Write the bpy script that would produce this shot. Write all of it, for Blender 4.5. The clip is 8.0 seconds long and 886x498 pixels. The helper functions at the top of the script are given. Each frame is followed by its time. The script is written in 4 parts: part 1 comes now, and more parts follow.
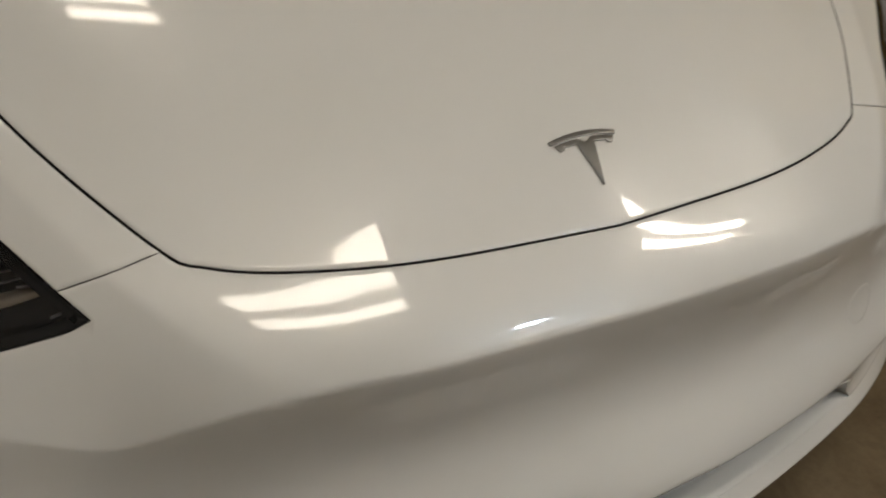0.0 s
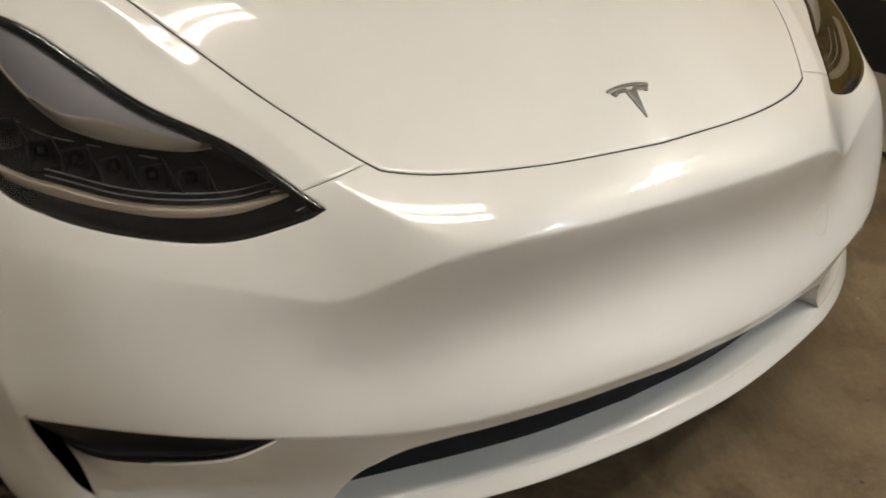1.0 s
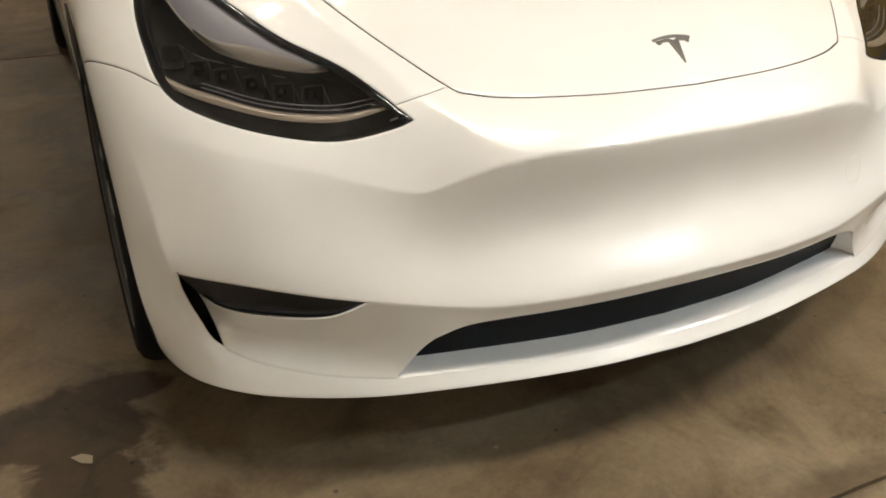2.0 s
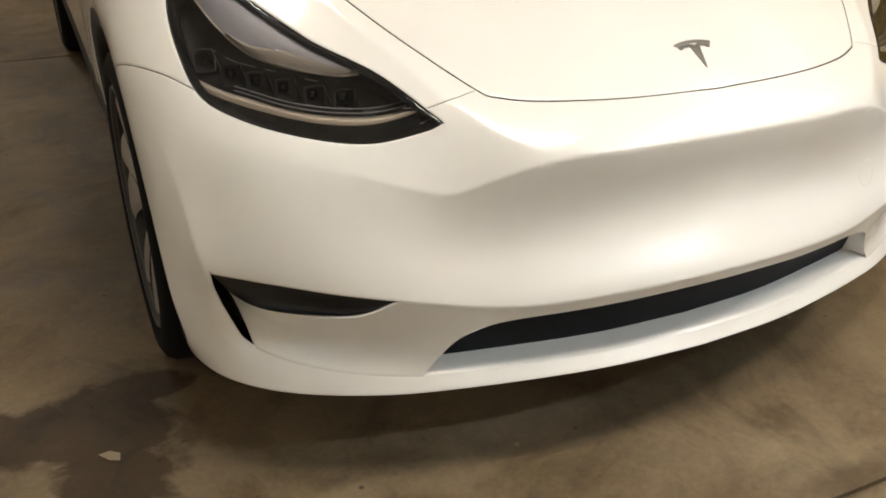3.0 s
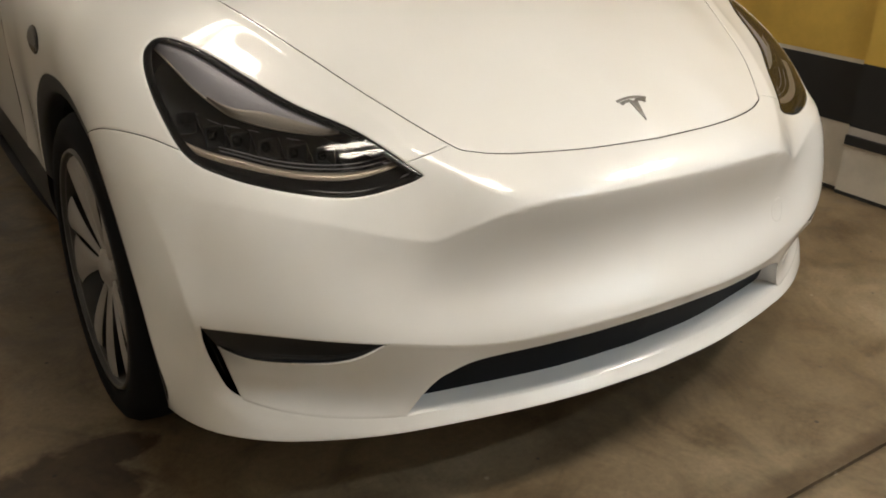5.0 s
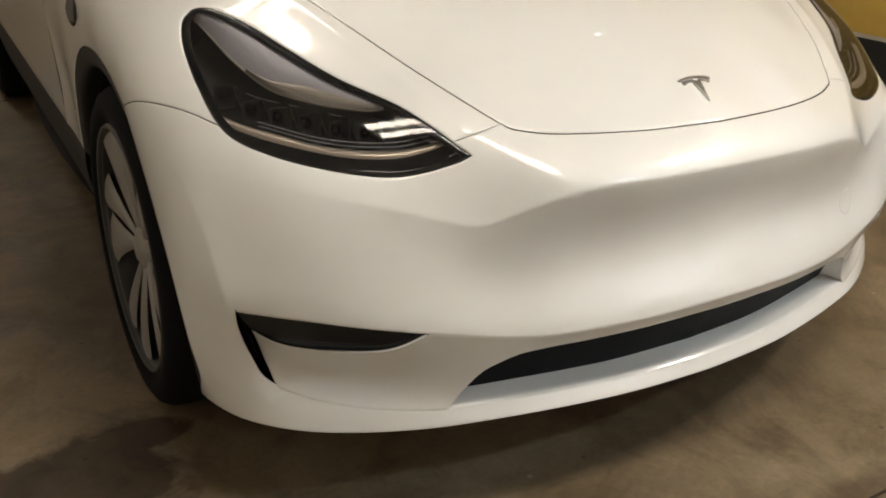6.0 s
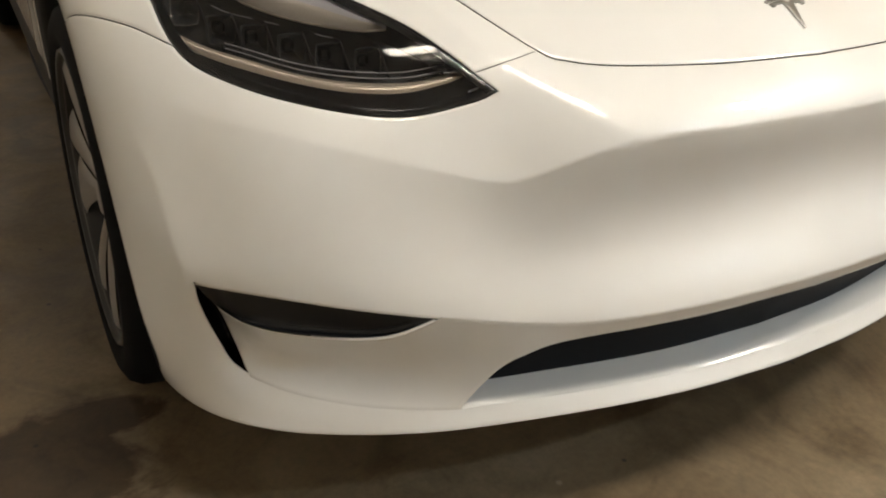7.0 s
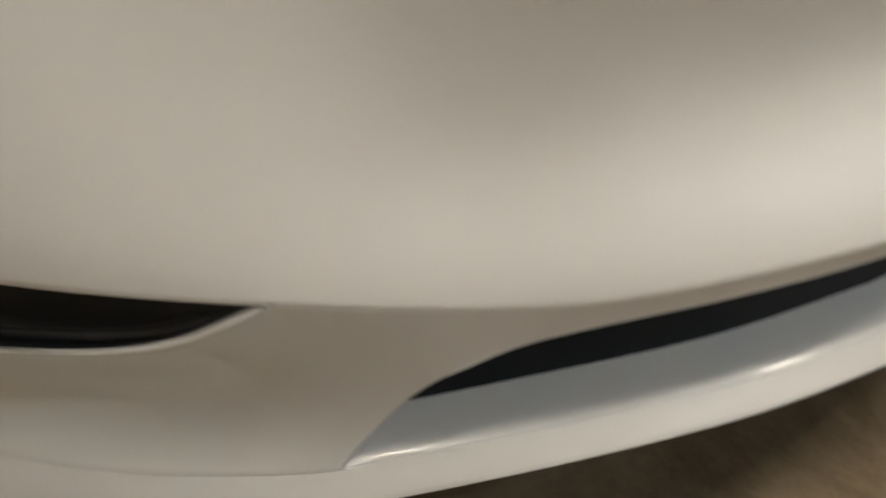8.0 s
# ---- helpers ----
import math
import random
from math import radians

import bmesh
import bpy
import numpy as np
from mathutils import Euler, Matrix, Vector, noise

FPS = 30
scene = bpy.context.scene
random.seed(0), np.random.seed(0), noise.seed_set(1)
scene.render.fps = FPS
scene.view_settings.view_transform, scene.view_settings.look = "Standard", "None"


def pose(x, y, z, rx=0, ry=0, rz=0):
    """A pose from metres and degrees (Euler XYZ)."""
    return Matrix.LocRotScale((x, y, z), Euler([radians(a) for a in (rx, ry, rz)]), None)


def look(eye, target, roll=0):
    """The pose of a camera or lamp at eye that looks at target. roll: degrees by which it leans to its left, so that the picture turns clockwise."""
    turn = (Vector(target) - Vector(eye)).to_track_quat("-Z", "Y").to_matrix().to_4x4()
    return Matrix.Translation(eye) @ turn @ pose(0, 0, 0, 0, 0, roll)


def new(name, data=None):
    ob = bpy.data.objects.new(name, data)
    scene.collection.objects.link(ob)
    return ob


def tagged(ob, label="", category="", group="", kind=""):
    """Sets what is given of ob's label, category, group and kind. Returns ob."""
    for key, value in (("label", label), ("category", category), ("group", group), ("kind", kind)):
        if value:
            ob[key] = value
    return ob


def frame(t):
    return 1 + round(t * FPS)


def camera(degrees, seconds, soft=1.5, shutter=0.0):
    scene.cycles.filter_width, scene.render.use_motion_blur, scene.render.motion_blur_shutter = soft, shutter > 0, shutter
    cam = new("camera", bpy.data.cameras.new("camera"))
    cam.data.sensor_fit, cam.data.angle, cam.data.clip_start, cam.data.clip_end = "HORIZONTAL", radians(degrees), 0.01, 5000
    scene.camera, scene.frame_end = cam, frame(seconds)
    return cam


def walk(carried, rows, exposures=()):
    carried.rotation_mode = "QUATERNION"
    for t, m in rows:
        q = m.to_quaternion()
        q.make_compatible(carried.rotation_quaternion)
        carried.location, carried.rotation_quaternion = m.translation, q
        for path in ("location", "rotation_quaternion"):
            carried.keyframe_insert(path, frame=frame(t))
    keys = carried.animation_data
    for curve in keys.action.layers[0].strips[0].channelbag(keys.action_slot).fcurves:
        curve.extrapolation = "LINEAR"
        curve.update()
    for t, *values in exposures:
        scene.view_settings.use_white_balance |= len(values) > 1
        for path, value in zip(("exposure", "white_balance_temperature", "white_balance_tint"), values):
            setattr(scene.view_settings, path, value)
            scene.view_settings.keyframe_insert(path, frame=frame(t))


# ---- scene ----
cam = camera(54.5, 8.0, soft=1.8, shutter=0.3)
PATH = [
    (0, (-0.504, -0.598, 1.184), (0.122, 0.57, 0.287), 3.08),
    (0.2, (-0.554, -0.654, 1.198), (0.13, 0.521, 0.354), 2.02),
    (0.4, (-0.648, -0.704, 1.19), (0.076, 0.461, 0.366), 1.77),
    (0.6, (-0.756, -0.754, 1.184), (-0.017, 0.413, 0.377), 1.36),
    (0.8, (-0.843, -0.795, 1.175), (-0.08, 0.379, 0.391), 1.21),
    (1, (-0.898, -0.854, 1.181), (-0.141, 0.33, 0.417), 1.4),
    (1.2, (-0.938, -0.917, 1.183), (-0.197, 0.281, 0.428), 2.0),
    (1.5, (-0.976, -1.017, 1.161), (-0.104, 0.53, 0.242), 2.0),
    (1.8, (-0.999, -1.112, 1.156), (-0.214, 0.468, 0.214), 1.4),
    (2, (-1.012, -1.157, 1.167), (-0.258, 0.44, 0.228), 0.7),
    (2.2, (-1.022, -1.174, 1.17), (-0.273, 0.428, 0.235), 0.5),
    (3.3, (-1.11, -1.141, 1.182), (-0.321, 0.44, 0.245), 1.4),
    (3.5, (-1.139, -1.129, 1.184), (-0.321, 0.438, 0.249), 1.5),
    (4, (-1.233, -1.12, 1.196), (-0.294, 0.408, 0.31), 1.8),
    (4.5, (-1.28, -1.154, 1.2), (-0.252, 0.354, 0.381), 1.9),
    (4.7, (-1.282, -1.158, 1.201), (-0.24, 0.345, 0.393), 2.1),
    (5.8, (-1.258, -1.109, 1.176), (-0.273, 0.42, 0.344), 2.6),
    (6, (-1.251, -1.086, 1.157), (-0.292, 0.457, 0.322), 2.3),
    (6.5, (-1.232, -0.997, 1.118), (-0.307, 0.542, 0.237), 2.0),
    (7, (-1.08, -0.848, 1.044), (-0.205, 0.681, 0.098), 2.7),
    (7.5, (-0.888, -0.632, 0.95), (-0.141, 0.935, -0.042), 1.5),
    (7.7, (-0.823, -0.547, 0.883), (-0.077, 1.0, -0.143), 1.4),
    (7.8, (-0.786, -0.509, 0.841), (-0.037, 1.023, -0.205), 1.7),
    (7.9, (-0.767, -0.495, 0.82), (-0.002, 1.02, -0.239), 1.9),
    (8, (-0.735, -0.412, 0.737), (0.158, 1.001, -0.36), 3.4),
]
EXPOSURES = [(0.0, -0.4), (0.5, -0.08), (1.0, 0.36), (1.5, 0.76), (2.0, 1.02), (3.5, 1.0), (4.0, 0.76), (4.5, 0.64), (6.0, 0.7), (6.5, 0.74), (7.0, 0.84), (7.5, 0.7), (8.0, 0.44)]
walk(cam, [(t, look(eye, target, roll)) for t, eye, target, roll in PATH], EXPOSURES)

# world and lights
world = bpy.data.worlds.new("world")
scene.world = world
world.use_nodes = True
world.node_tree.nodes["Background"].inputs[0].default_value = (0.9, 0.8, 0.65, 1)
world.node_tree.nodes["Background"].inputs[1].default_value = 0.02
TUBE_STRENGTH = 19.0
CEILING_Z = 2.75


# materials
def mat(name, color=(0.8, 0.8, 0.8), rough=0.5, metal=0.0, coat=0.0, coat_rough=0.03, ior=1.5, emit=None, strength=0.0):
    m = bpy.data.materials.new(name)
    m.use_nodes = True
    b = m.node_tree.nodes["Principled BSDF"]
    b.inputs["Base Color"].default_value = (*color, 1)
    b.inputs["Roughness"].default_value = rough
    b.inputs["Metallic"].default_value = metal
    b.inputs["Coat Weight"].default_value = coat
    b.inputs["Coat Roughness"].default_value = coat_rough
    b.inputs["IOR"].default_value = ior
    if emit:
        b.inputs["Emission Color"].default_value = (*emit, 1)
        b.inputs["Emission Strength"].default_value = strength
    return m


def tex(m, kind, **values):
    n = m.node_tree.nodes.new(kind)
    for key, value in values.items():
        n.inputs[key.replace("_", " ")].default_value = value
    return n


def link(m, a, b):
    m.node_tree.links.new(a, b)


def principled(m):
    return m.node_tree.nodes["Principled BSDF"]


def coords(m, scale=(1, 1, 1)):
    c = m.node_tree.nodes.new("ShaderNodeNewGeometry")
    v = m.node_tree.nodes.new("ShaderNodeMapping")
    v.inputs["Scale"].default_value = scale
    link(m, c.outputs["Position"], v.inputs["Vector"])
    return v.outputs[0]


def ramp(m, source, stops):
    r = m.node_tree.nodes.new("ShaderNodeValToRGB")
    e = r.color_ramp.elements
    while len(e) < len(stops):
        e.new(0.5)
    for el, (p, c) in zip(e, stops):
        el.position, el.color = p, (*c, 1)
    link(m, source, r.inputs[0])
    return r.outputs[0]


def bump(m, source, strength, distance):
    n = m.node_tree.nodes.new("ShaderNodeBump")
    n.inputs["Strength"].default_value, n.inputs["Distance"].default_value = strength, distance
    link(m, source, n.inputs["Height"])
    link(m, n.outputs[0], principled(m).inputs["Normal"])


def noise_tex(m, vec, scale, detail=6, rough=0.55, distortion=0.0):
    n = tex(m, "ShaderNodeTexNoise", Scale=scale, Detail=detail, Roughness=rough, Distortion=distortion)
    link(m, vec, n.inputs["Vector"])
    return n.outputs["Fac"]


def mix(m, fac, a, b, blend="MIX"):
    n = m.node_tree.nodes.new("ShaderNodeMix")
    n.data_type, n.blend_type = "RGBA", blend
    for value, i in ((fac, 0), (a, 6), (b, 7)):
        if isinstance(value, bpy.types.NodeSocket):
            link(m, value, n.inputs[i])
        else:
            n.inputs[i].default_value = value if i == 0 else (*value, 1)
    return n.outputs[2]


def paint_material():
    m = mat("white_paint", (0.8, 0.79, 0.77), 0.37, metal=0.05, coat=1.0, coat_rough=0.035)
    principled(m).inputs["Specular IOR Level"].default_value = 0.3
    v = coords(m)
    n = noise_tex(m, v, 3.0, 4)
    link(m, ramp(m, n, [(0.3, (0.79, 0.78, 0.755)), (0.7, (0.82, 0.81, 0.79))]), principled(m).inputs["Base Color"])
    d = noise_tex(m, v, 60, 5, 0.7)
    link(m, ramp(m, d, [(0.35, (0.03, 0.03, 0.03)), (0.75, (0.07, 0.07, 0.07))]), principled(m).inputs["Coat Roughness"])
    return m


PAINT = paint_material()
GAP_BLACK = mat("gap_black", (0.01, 0.01, 0.01), 0.8)
PLASTIC = mat("black_plastic", (0.012, 0.012, 0.012), 0.6)
FOG_BLACK = mat("fog_insert_black", (0.017, 0.017, 0.0175), 0.38)
GLOSS_BLACK = mat("gloss_black", (0.006, 0.006, 0.007), 0.12)
GRILLE = mat("grille_black", (0.004, 0.005, 0.007), 0.6)
principled(GRILLE).inputs["Specular IOR Level"].default_value = 0.12
RUBBER = mat("rubber", (0.007, 0.007, 0.0075), 0.8)
principled(RUBBER).inputs["Specular IOR Level"].default_value = 0.12
RIM = mat("wheel_silver", (0.38, 0.355, 0.33), 0.4, metal=0.35)
RIM_EDGE = mat("wheel_edge_grey", (0.10, 0.095, 0.09), 0.5, metal=0.4)
RIM_DARK = mat("wheel_dark", (0.028, 0.027, 0.026), 0.5)
CHROME = mat("dark_chrome", (0.24, 0.23, 0.215), 0.3, metal=0.7)
SILVER = mat("lamp_silver", (0.46, 0.44, 0.46), 0.42, metal=0.3)
STRIP = mat("lamp_strip", (0.72, 0.62, 0.50), 0.3, metal=0.75)
COVER_TAN = mat("lamp_cover_rim", (0.42, 0.37, 0.31), 0.34, metal=0.4)
LAMP_BLACK = mat("lamp_black", (0.014, 0.014, 0.015), 0.6)
LAMP_GREY = mat("lamp_grey", (0.022, 0.022, 0.023), 0.45)
LENS_DARK = mat("projector_glass", (0.012, 0.012, 0.013), 0.12)
LAMP_CHROME = mat("lamp_chrome", (0.35, 0.35, 0.36), 0.2, metal=0.9)


def glass_material():
    m = bpy.data.materials.new("clear_lens")
    m.use_nodes = True
    nt = m.node_tree
    nt.nodes.remove(nt.nodes["Principled BSDF"])
    t = nt.nodes.new("ShaderNodeBsdfTransparent")
    t.inputs[0].default_value = (0.68, 0.68, 0.69, 1)
    g = nt.nodes.new("ShaderNodeBsdfGlossy")
    g.inputs["Roughness"].default_value = 0.02
    f = nt.nodes.new("ShaderNodeFresnel")
    f.inputs[0].default_value = 1.5
    x = nt.nodes.new("ShaderNodeMixShader")
    # a small pale diffuse share lifts the blacks seen through the lens
    haze = nt.nodes.new("ShaderNodeBsdfDiffuse")
    haze.inputs[0].default_value = (0.6, 0.58, 0.56, 1)
    y = nt.nodes.new("ShaderNodeMixShader")
    y.inputs[0].default_value = 0.008
    for a, b in ((t.outputs[0], y.inputs[1]), (haze.outputs[0], y.inputs[2]), (f.outputs[0], x.inputs[0]), (y.outputs[0], x.inputs[1]), (g.outputs[0], x.inputs[2])):
        nt.links.new(a, b)
    nt.links.new(x.outputs[0], nt.nodes["Material Output"].inputs[0])
    return m


GLASS = glass_material()


def blotch(m, vec, spots):
    """Highest at the middle of any of the oval spots, falling to zero at their rims."""
    best = None
    for cx, cy, rx, ry in spots:
        a = m.node_tree.nodes.new("ShaderNodeMapping")
        a.vector_type = "POINT"
        a.inputs["Location"].default_value = (-cx / rx, -cy / ry, 0)
        a.inputs["Scale"].default_value = (1 / rx, 1 / ry, 0)
        link(m, vec, a.inputs["Vector"])
        d = m.node_tree.nodes.new("ShaderNodeVectorMath")
        d.operation = "LENGTH"
        link(m, a.outputs[0], d.inputs[0])
        if best is None:
            best = d.outputs["Value"]
        else:
            low = m.node_tree.nodes.new("ShaderNodeMath")
            low.operation = "MINIMUM"
            link(m, best, low.inputs[0])
            link(m, d.outputs["Value"], low.inputs[1])
            best = low.outputs[0]
    return best


def concrete_material():
    m = mat("concrete", (0.3, 0.25, 0.18), 0.75)
    v = coords(m)
    big = noise_tex(m, v, 1.3, 8, 0.62, 0.4)
    mid = noise_tex(m, v, 5, 10, 0.66, 0.9)
    fine = noise_tex(m, v, 70, 6, 0.7)
    c = ramp(m, big, [(0.32, (0.125, 0.086, 0.044)), (0.5, (0.215, 0.157, 0.09)), (0.68, (0.315, 0.245, 0.155))])
    c = mix(m, 0.75, c, ramp(m, mid, [(0.33, (0.36, 0.32, 0.27)), (0.48, (0.78, 0.76, 0.73)), (0.66, (1.0, 1.0, 1.0))]), "MULTIPLY")
    patch = noise_tex(m, v, 2.4, 9, 0.7, 1.4)
    c = mix(m, 0.7, c, ramp(m, patch, [(0.36, (0.50, 0.44, 0.36)), (0.5, (0.92, 0.9, 0.87)), (0.62, (1.0, 1.0, 1.0))]), "MULTIPLY")
    c = mix(m, 0.4, c, ramp(m, fine, [(0.3, (0.5, 0.5, 0.5)), (0.6, (1, 1, 1))]), "MULTIPLY")
    speck = tex(m, "ShaderNodeTexVoronoi", Scale=9.0)
    link(m, v, speck.inputs["Vector"])
    c = mix(m, ramp(m, speck.outputs["Distance"], [(0.03, (1, 1, 1)), (0.06, (0, 0, 0))]), c, (0.05, 0.04, 0.03))
    chip = tex(m, "ShaderNodeTexVoronoi", Scale=5.3)
    link(m, v, chip.inputs["Vector"])
    c = mix(m, ramp(m, chip.outputs["Distance"], [(0.025, (0.5, 0.5, 0.5)), (0.045, (0, 0, 0))]), c, (0.42, 0.36, 0.27))
    # an oily smear along the joint
    smear = m.node_tree.nodes.new("ShaderNodeMath")
    smear.operation = "MULTIPLY_ADD"
    link(m, noise_tex(m, v, 9, 7, 0.65, 0.5), smear.inputs[0])
    smear.inputs[1].default_value = 1.6
    link(m, blotch(m, v, [(0.22, -0.35, 0.2, 0.05), (0.5, -0.36, 0.3, 0.035), (-0.25, -0.38, 0.25, 0.03)]), smear.inputs[2])
    oily = m.node_tree.nodes.new("ShaderNodeMapRange")
    link(m, smear.outputs[0], oily.inputs[0])
    for i, value in ((1, 1.2), (2, 2.0), (3, 0.75), (4, 0.0)):
        oily.inputs[i].default_value = value
    c = mix(m, oily.outputs[0], c, mix(m, 1.0, c, (0.42, 0.36, 0.29), "MULTIPLY"))
    # a damp stain with a ragged rim
    rim = blotch(m, v, [(-1.55, 0.50, 0.5, 0.075), (-1.09, 0.40, 0.15, 0.16), (-1.08, 0.24, 0.13, 0.11), (-1.3, 0.44, 0.25, 0.1), (-1.0, 0.52, 0.12, 0.07)])
    ragged = m.node_tree.nodes.new("ShaderNodeMath")
    ragged.operation = "MULTIPLY_ADD"
    link(m, noise_tex(m, v, 7, 7, 0.6, 0.6), ragged.inputs[0])
    ragged.inputs[1].default_value = 1.9
    link(m, rim, ragged.inputs[2])
    scaled = m.node_tree.nodes.new("ShaderNodeMapRange")
    link(m, ragged.outputs[0], scaled.inputs[0])
    for i, value in ((1, 1.72), (2, 1.98), (3, 1.0), (4, 0.0)):
        scaled.inputs[i].default_value = value
    wet = scaled.outputs[0]
    c = mix(m, wet, c, mix(m, 1.0, c, (0.29, 0.24, 0.18), "MULTIPLY"))
    link(m, c, principled(m).inputs["Base Color"])
    dry_rough = ramp(m, mid, [(0.3, (0.45, 0.45, 0.45)), (0.7, (0.8, 0.8, 0.8))])
    link(m, mix(m, wet, dry_rough, (0.62, 0.62, 0.62)), principled(m).inputs["Roughness"])
    bump(m, mix(m, 0.5, mid, fine), 0.35, 0.004)
    return m


CONCRETE = concrete_material()
FLAKE = mat("pale_flake", (0.3, 0.24, 0.16), 0.7)


def wall_paint(name, color):
    m = mat(name, color, 0.6)
    v = coords(m)
    n = noise_tex(m, v, 2.5, 7, 0.65)
    f = noise_tex(m, v, 40, 5)
    dark = tuple(c * 0.72 for c in color)
    c = ramp(m, n, [(0.3, dark), (0.62, color)])
    link(m, c, principled(m).inputs["Base Color"])
    bump(m, f, 0.2, 0.003)
    return m


YELLOW = wall_paint("yellow_wall_paint", (0.74, 0.49, 0.10))
BLACK_WALL = wall_paint("black_wall_paint", (0.02, 0.02, 0.02))
OFFWHITE = wall_paint("offwhite_wall_paint", (0.76, 0.70, 0.60))
GREY_WALL = wall_paint("grey_wall_paint", (0.5, 0.47, 0.43))
# extra white, for the unseen walls that throw light back at the car
BOUNCE_WALL = wall_paint("white_bounce_wall_paint", (0.86, 0.83, 0.77))
CEIL = wall_paint("ceiling_paint", (0.6, 0.58, 0.53))
TUBE = mat("tube_glow", (1, 1, 1), 0.5, emit=(1.0, 0.905, 0.77), strength=TUBE_STRENGTH)
TUBE_NEW = mat("new_tube_glow", (1, 1, 1), 0.5, emit=(1.0, 0.905, 0.77), strength=TUBE_STRENGTH * 4.2)
WARM_SPOT = mat("warm_lamp_glow", (1, 1, 1), 0.5, emit=(1.0, 0.9, 0.75), strength=7.0)
COOL = mat("cool_lamp_glow", (1, 1, 1), 0.5, emit=(0.72, 0.86, 1.0), strength=260.0)
FIXTURE = mat("white_enamel", (0.75, 0.73, 0.68), 0.4)


# mesh helpers
def part(name, bm, material, parent=None, label=""):
    me = bpy.data.meshes.new(name)
    bm.to_mesh(me)
    bm.free()
    me.materials.append(material)
    ob = new(name, me)
    ob.parent = parent
    return tagged(ob, label)


def raw_part(name, verts, faces, material, parent=None, label="", smooth=True, normals=None, second=None, second_from=0):
    me = bpy.data.meshes.new(name)
    me.from_pydata([tuple(map(float, v)) for v in verts], [], [tuple(map(int, f)) for f in faces])
    me.materials.append(material)
    if second:
        me.materials.append(second)
        me.polygons.foreach_set("material_index", [int(i >= second_from) for i in range(len(me.polygons))])
    if smooth:
        me.polygons.foreach_set("use_smooth", [True] * len(me.polygons))
    if normals is not None:
        me.normals_split_custom_set_from_vertices([tuple(map(float, n)) for n in normals])
    ob = new(name, me)
    ob.parent = parent
    return tagged(ob, label)


def box_bm(lo, hi, bevel=0.0):
    bm = bmesh.new()
    bmesh.ops.create_cube(bm, size=1)
    for v in bm.verts:
        v.co = Vector([lo[i] + (v.co[i] + 0.5) * (hi[i] - lo[i]) for i in range(3)])
    if bevel:
        bmesh.ops.bevel(bm, geom=bm.edges[:], offset=bevel, segments=2, affect="EDGES", profile=0.5)
    return bm


def spline(points, step=0.008):
    """Catmull-Rom through the points, evenly resampled."""
    C = np.asarray(points, float)
    P = np.vstack([2 * C[0] - C[1], C, 2 * C[-1] - C[-2]])
    k = len(C)
    T = np.linspace(0, k - 1, 40 * k)
    i = np.clip(T.astype(int), 0, k - 2)
    u = (T - i)[:, None]
    p0, p1, p2, p3 = P[i], P[i + 1], P[i + 2], P[i + 3]
    Q = 0.5 * (2 * p1 + (p2 - p0) * u + (2 * p0 - 5 * p1 + 4 * p2 - p3) * u**2 + (3 * p1 - p0 - 3 * p2 + p3) * u**3)
    d = np.concatenate([[0], np.cumsum(np.linalg.norm(np.diff(Q, axis=0), axis=1))])
    n = max(2, int(round(d[-1] / step)) + 1)
    s = np.linspace(0, d[-1], n)
    return np.stack([np.interp(s, d, Q[:, a]) for a in range(3)], 1)


def flip(c):
    return np.asarray(c, float) * np.array([-1.0, 1, 1])


def smoothstep(a, b, x):
    t = np.clip((x - a) / (b - a), 0, 1)
    return t * t * (3 - 2 * t)


# the car's feature lines, one side (x below zero), front at low y
HOOD_GAP = [(0, -0.026, 0.723), (-0.182, -0.012, 0.724), (-0.326, 0.016, 0.728), (-0.398, 0.042, 0.735), (-0.433, 0.068, 0.7475),
            (-0.517, 0.196, 0.810), (-0.581, 0.325, 0.867), (-0.641, 0.466, 0.921), (-0.69, 0.602, 0.962),
            (-0.725, 0.8, 1.003), (-0.745, 1.0, 1.035), (-0.755, 1.2, 1.06), (-0.76, 1.4, 1.08)]
NOSE = [(0, -0.100, 0.666), (-0.2, -0.095, 0.666), (-0.31, -0.085, 0.662), (-0.36, -0.064, 0.667), (-0.405, -0.029, 0.686), (-0.445, 0.017, 0.711),
        (-0.49, 0.078, 0.744), (-0.53, 0.15, 0.785), (-0.58, 0.25, 0.828), (-0.635, 0.39, 0.888)]
LOW_CREASE = [(0, -0.144, 0.416), (-0.177, -0.127, 0.406), (-0.357, -0.092, 0.397), (-0.474, -0.061, 0.404), (-0.607, -0.022, 0.427),
              (-0.704, 0.021, 0.441), (-0.796, 0.077, 0.452), (-0.884, 0.151, 0.454)]
RIDGE_UP = [(-0.884, 0.154, 0.453), (-0.877, 0.163, 0.404), (-0.864, 0.163, 0.358), (-0.85, 0.153, 0.318), (-0.828, 0.131, 0.296)]
RIDGE_LOW = [(-0.828, 0.131, 0.296), (-0.785, 0.096, 0.281), (-0.69, 0.042, 0.261), (-0.557, -0.015, 0.25)]
LIP_TOP = [(-0.557, -0.015, 0.25), (-0.4, -0.053, 0.252), (-0.2, -0.092, 0.256), (0, -0.104, 0.257)]
LIP_BOTTOM = [(0, -0.117, 0.232), (-0.2, -0.106, 0.232), (-0.42, -0.062, 0.227), (-0.62, -0.001, 0.222), (-0.753, 0.064, 0.221),
              (-0.841, 0.124, 0.225), (-0.893, 0.207, 0.222), (-0.915, 0.295, 0.219)]
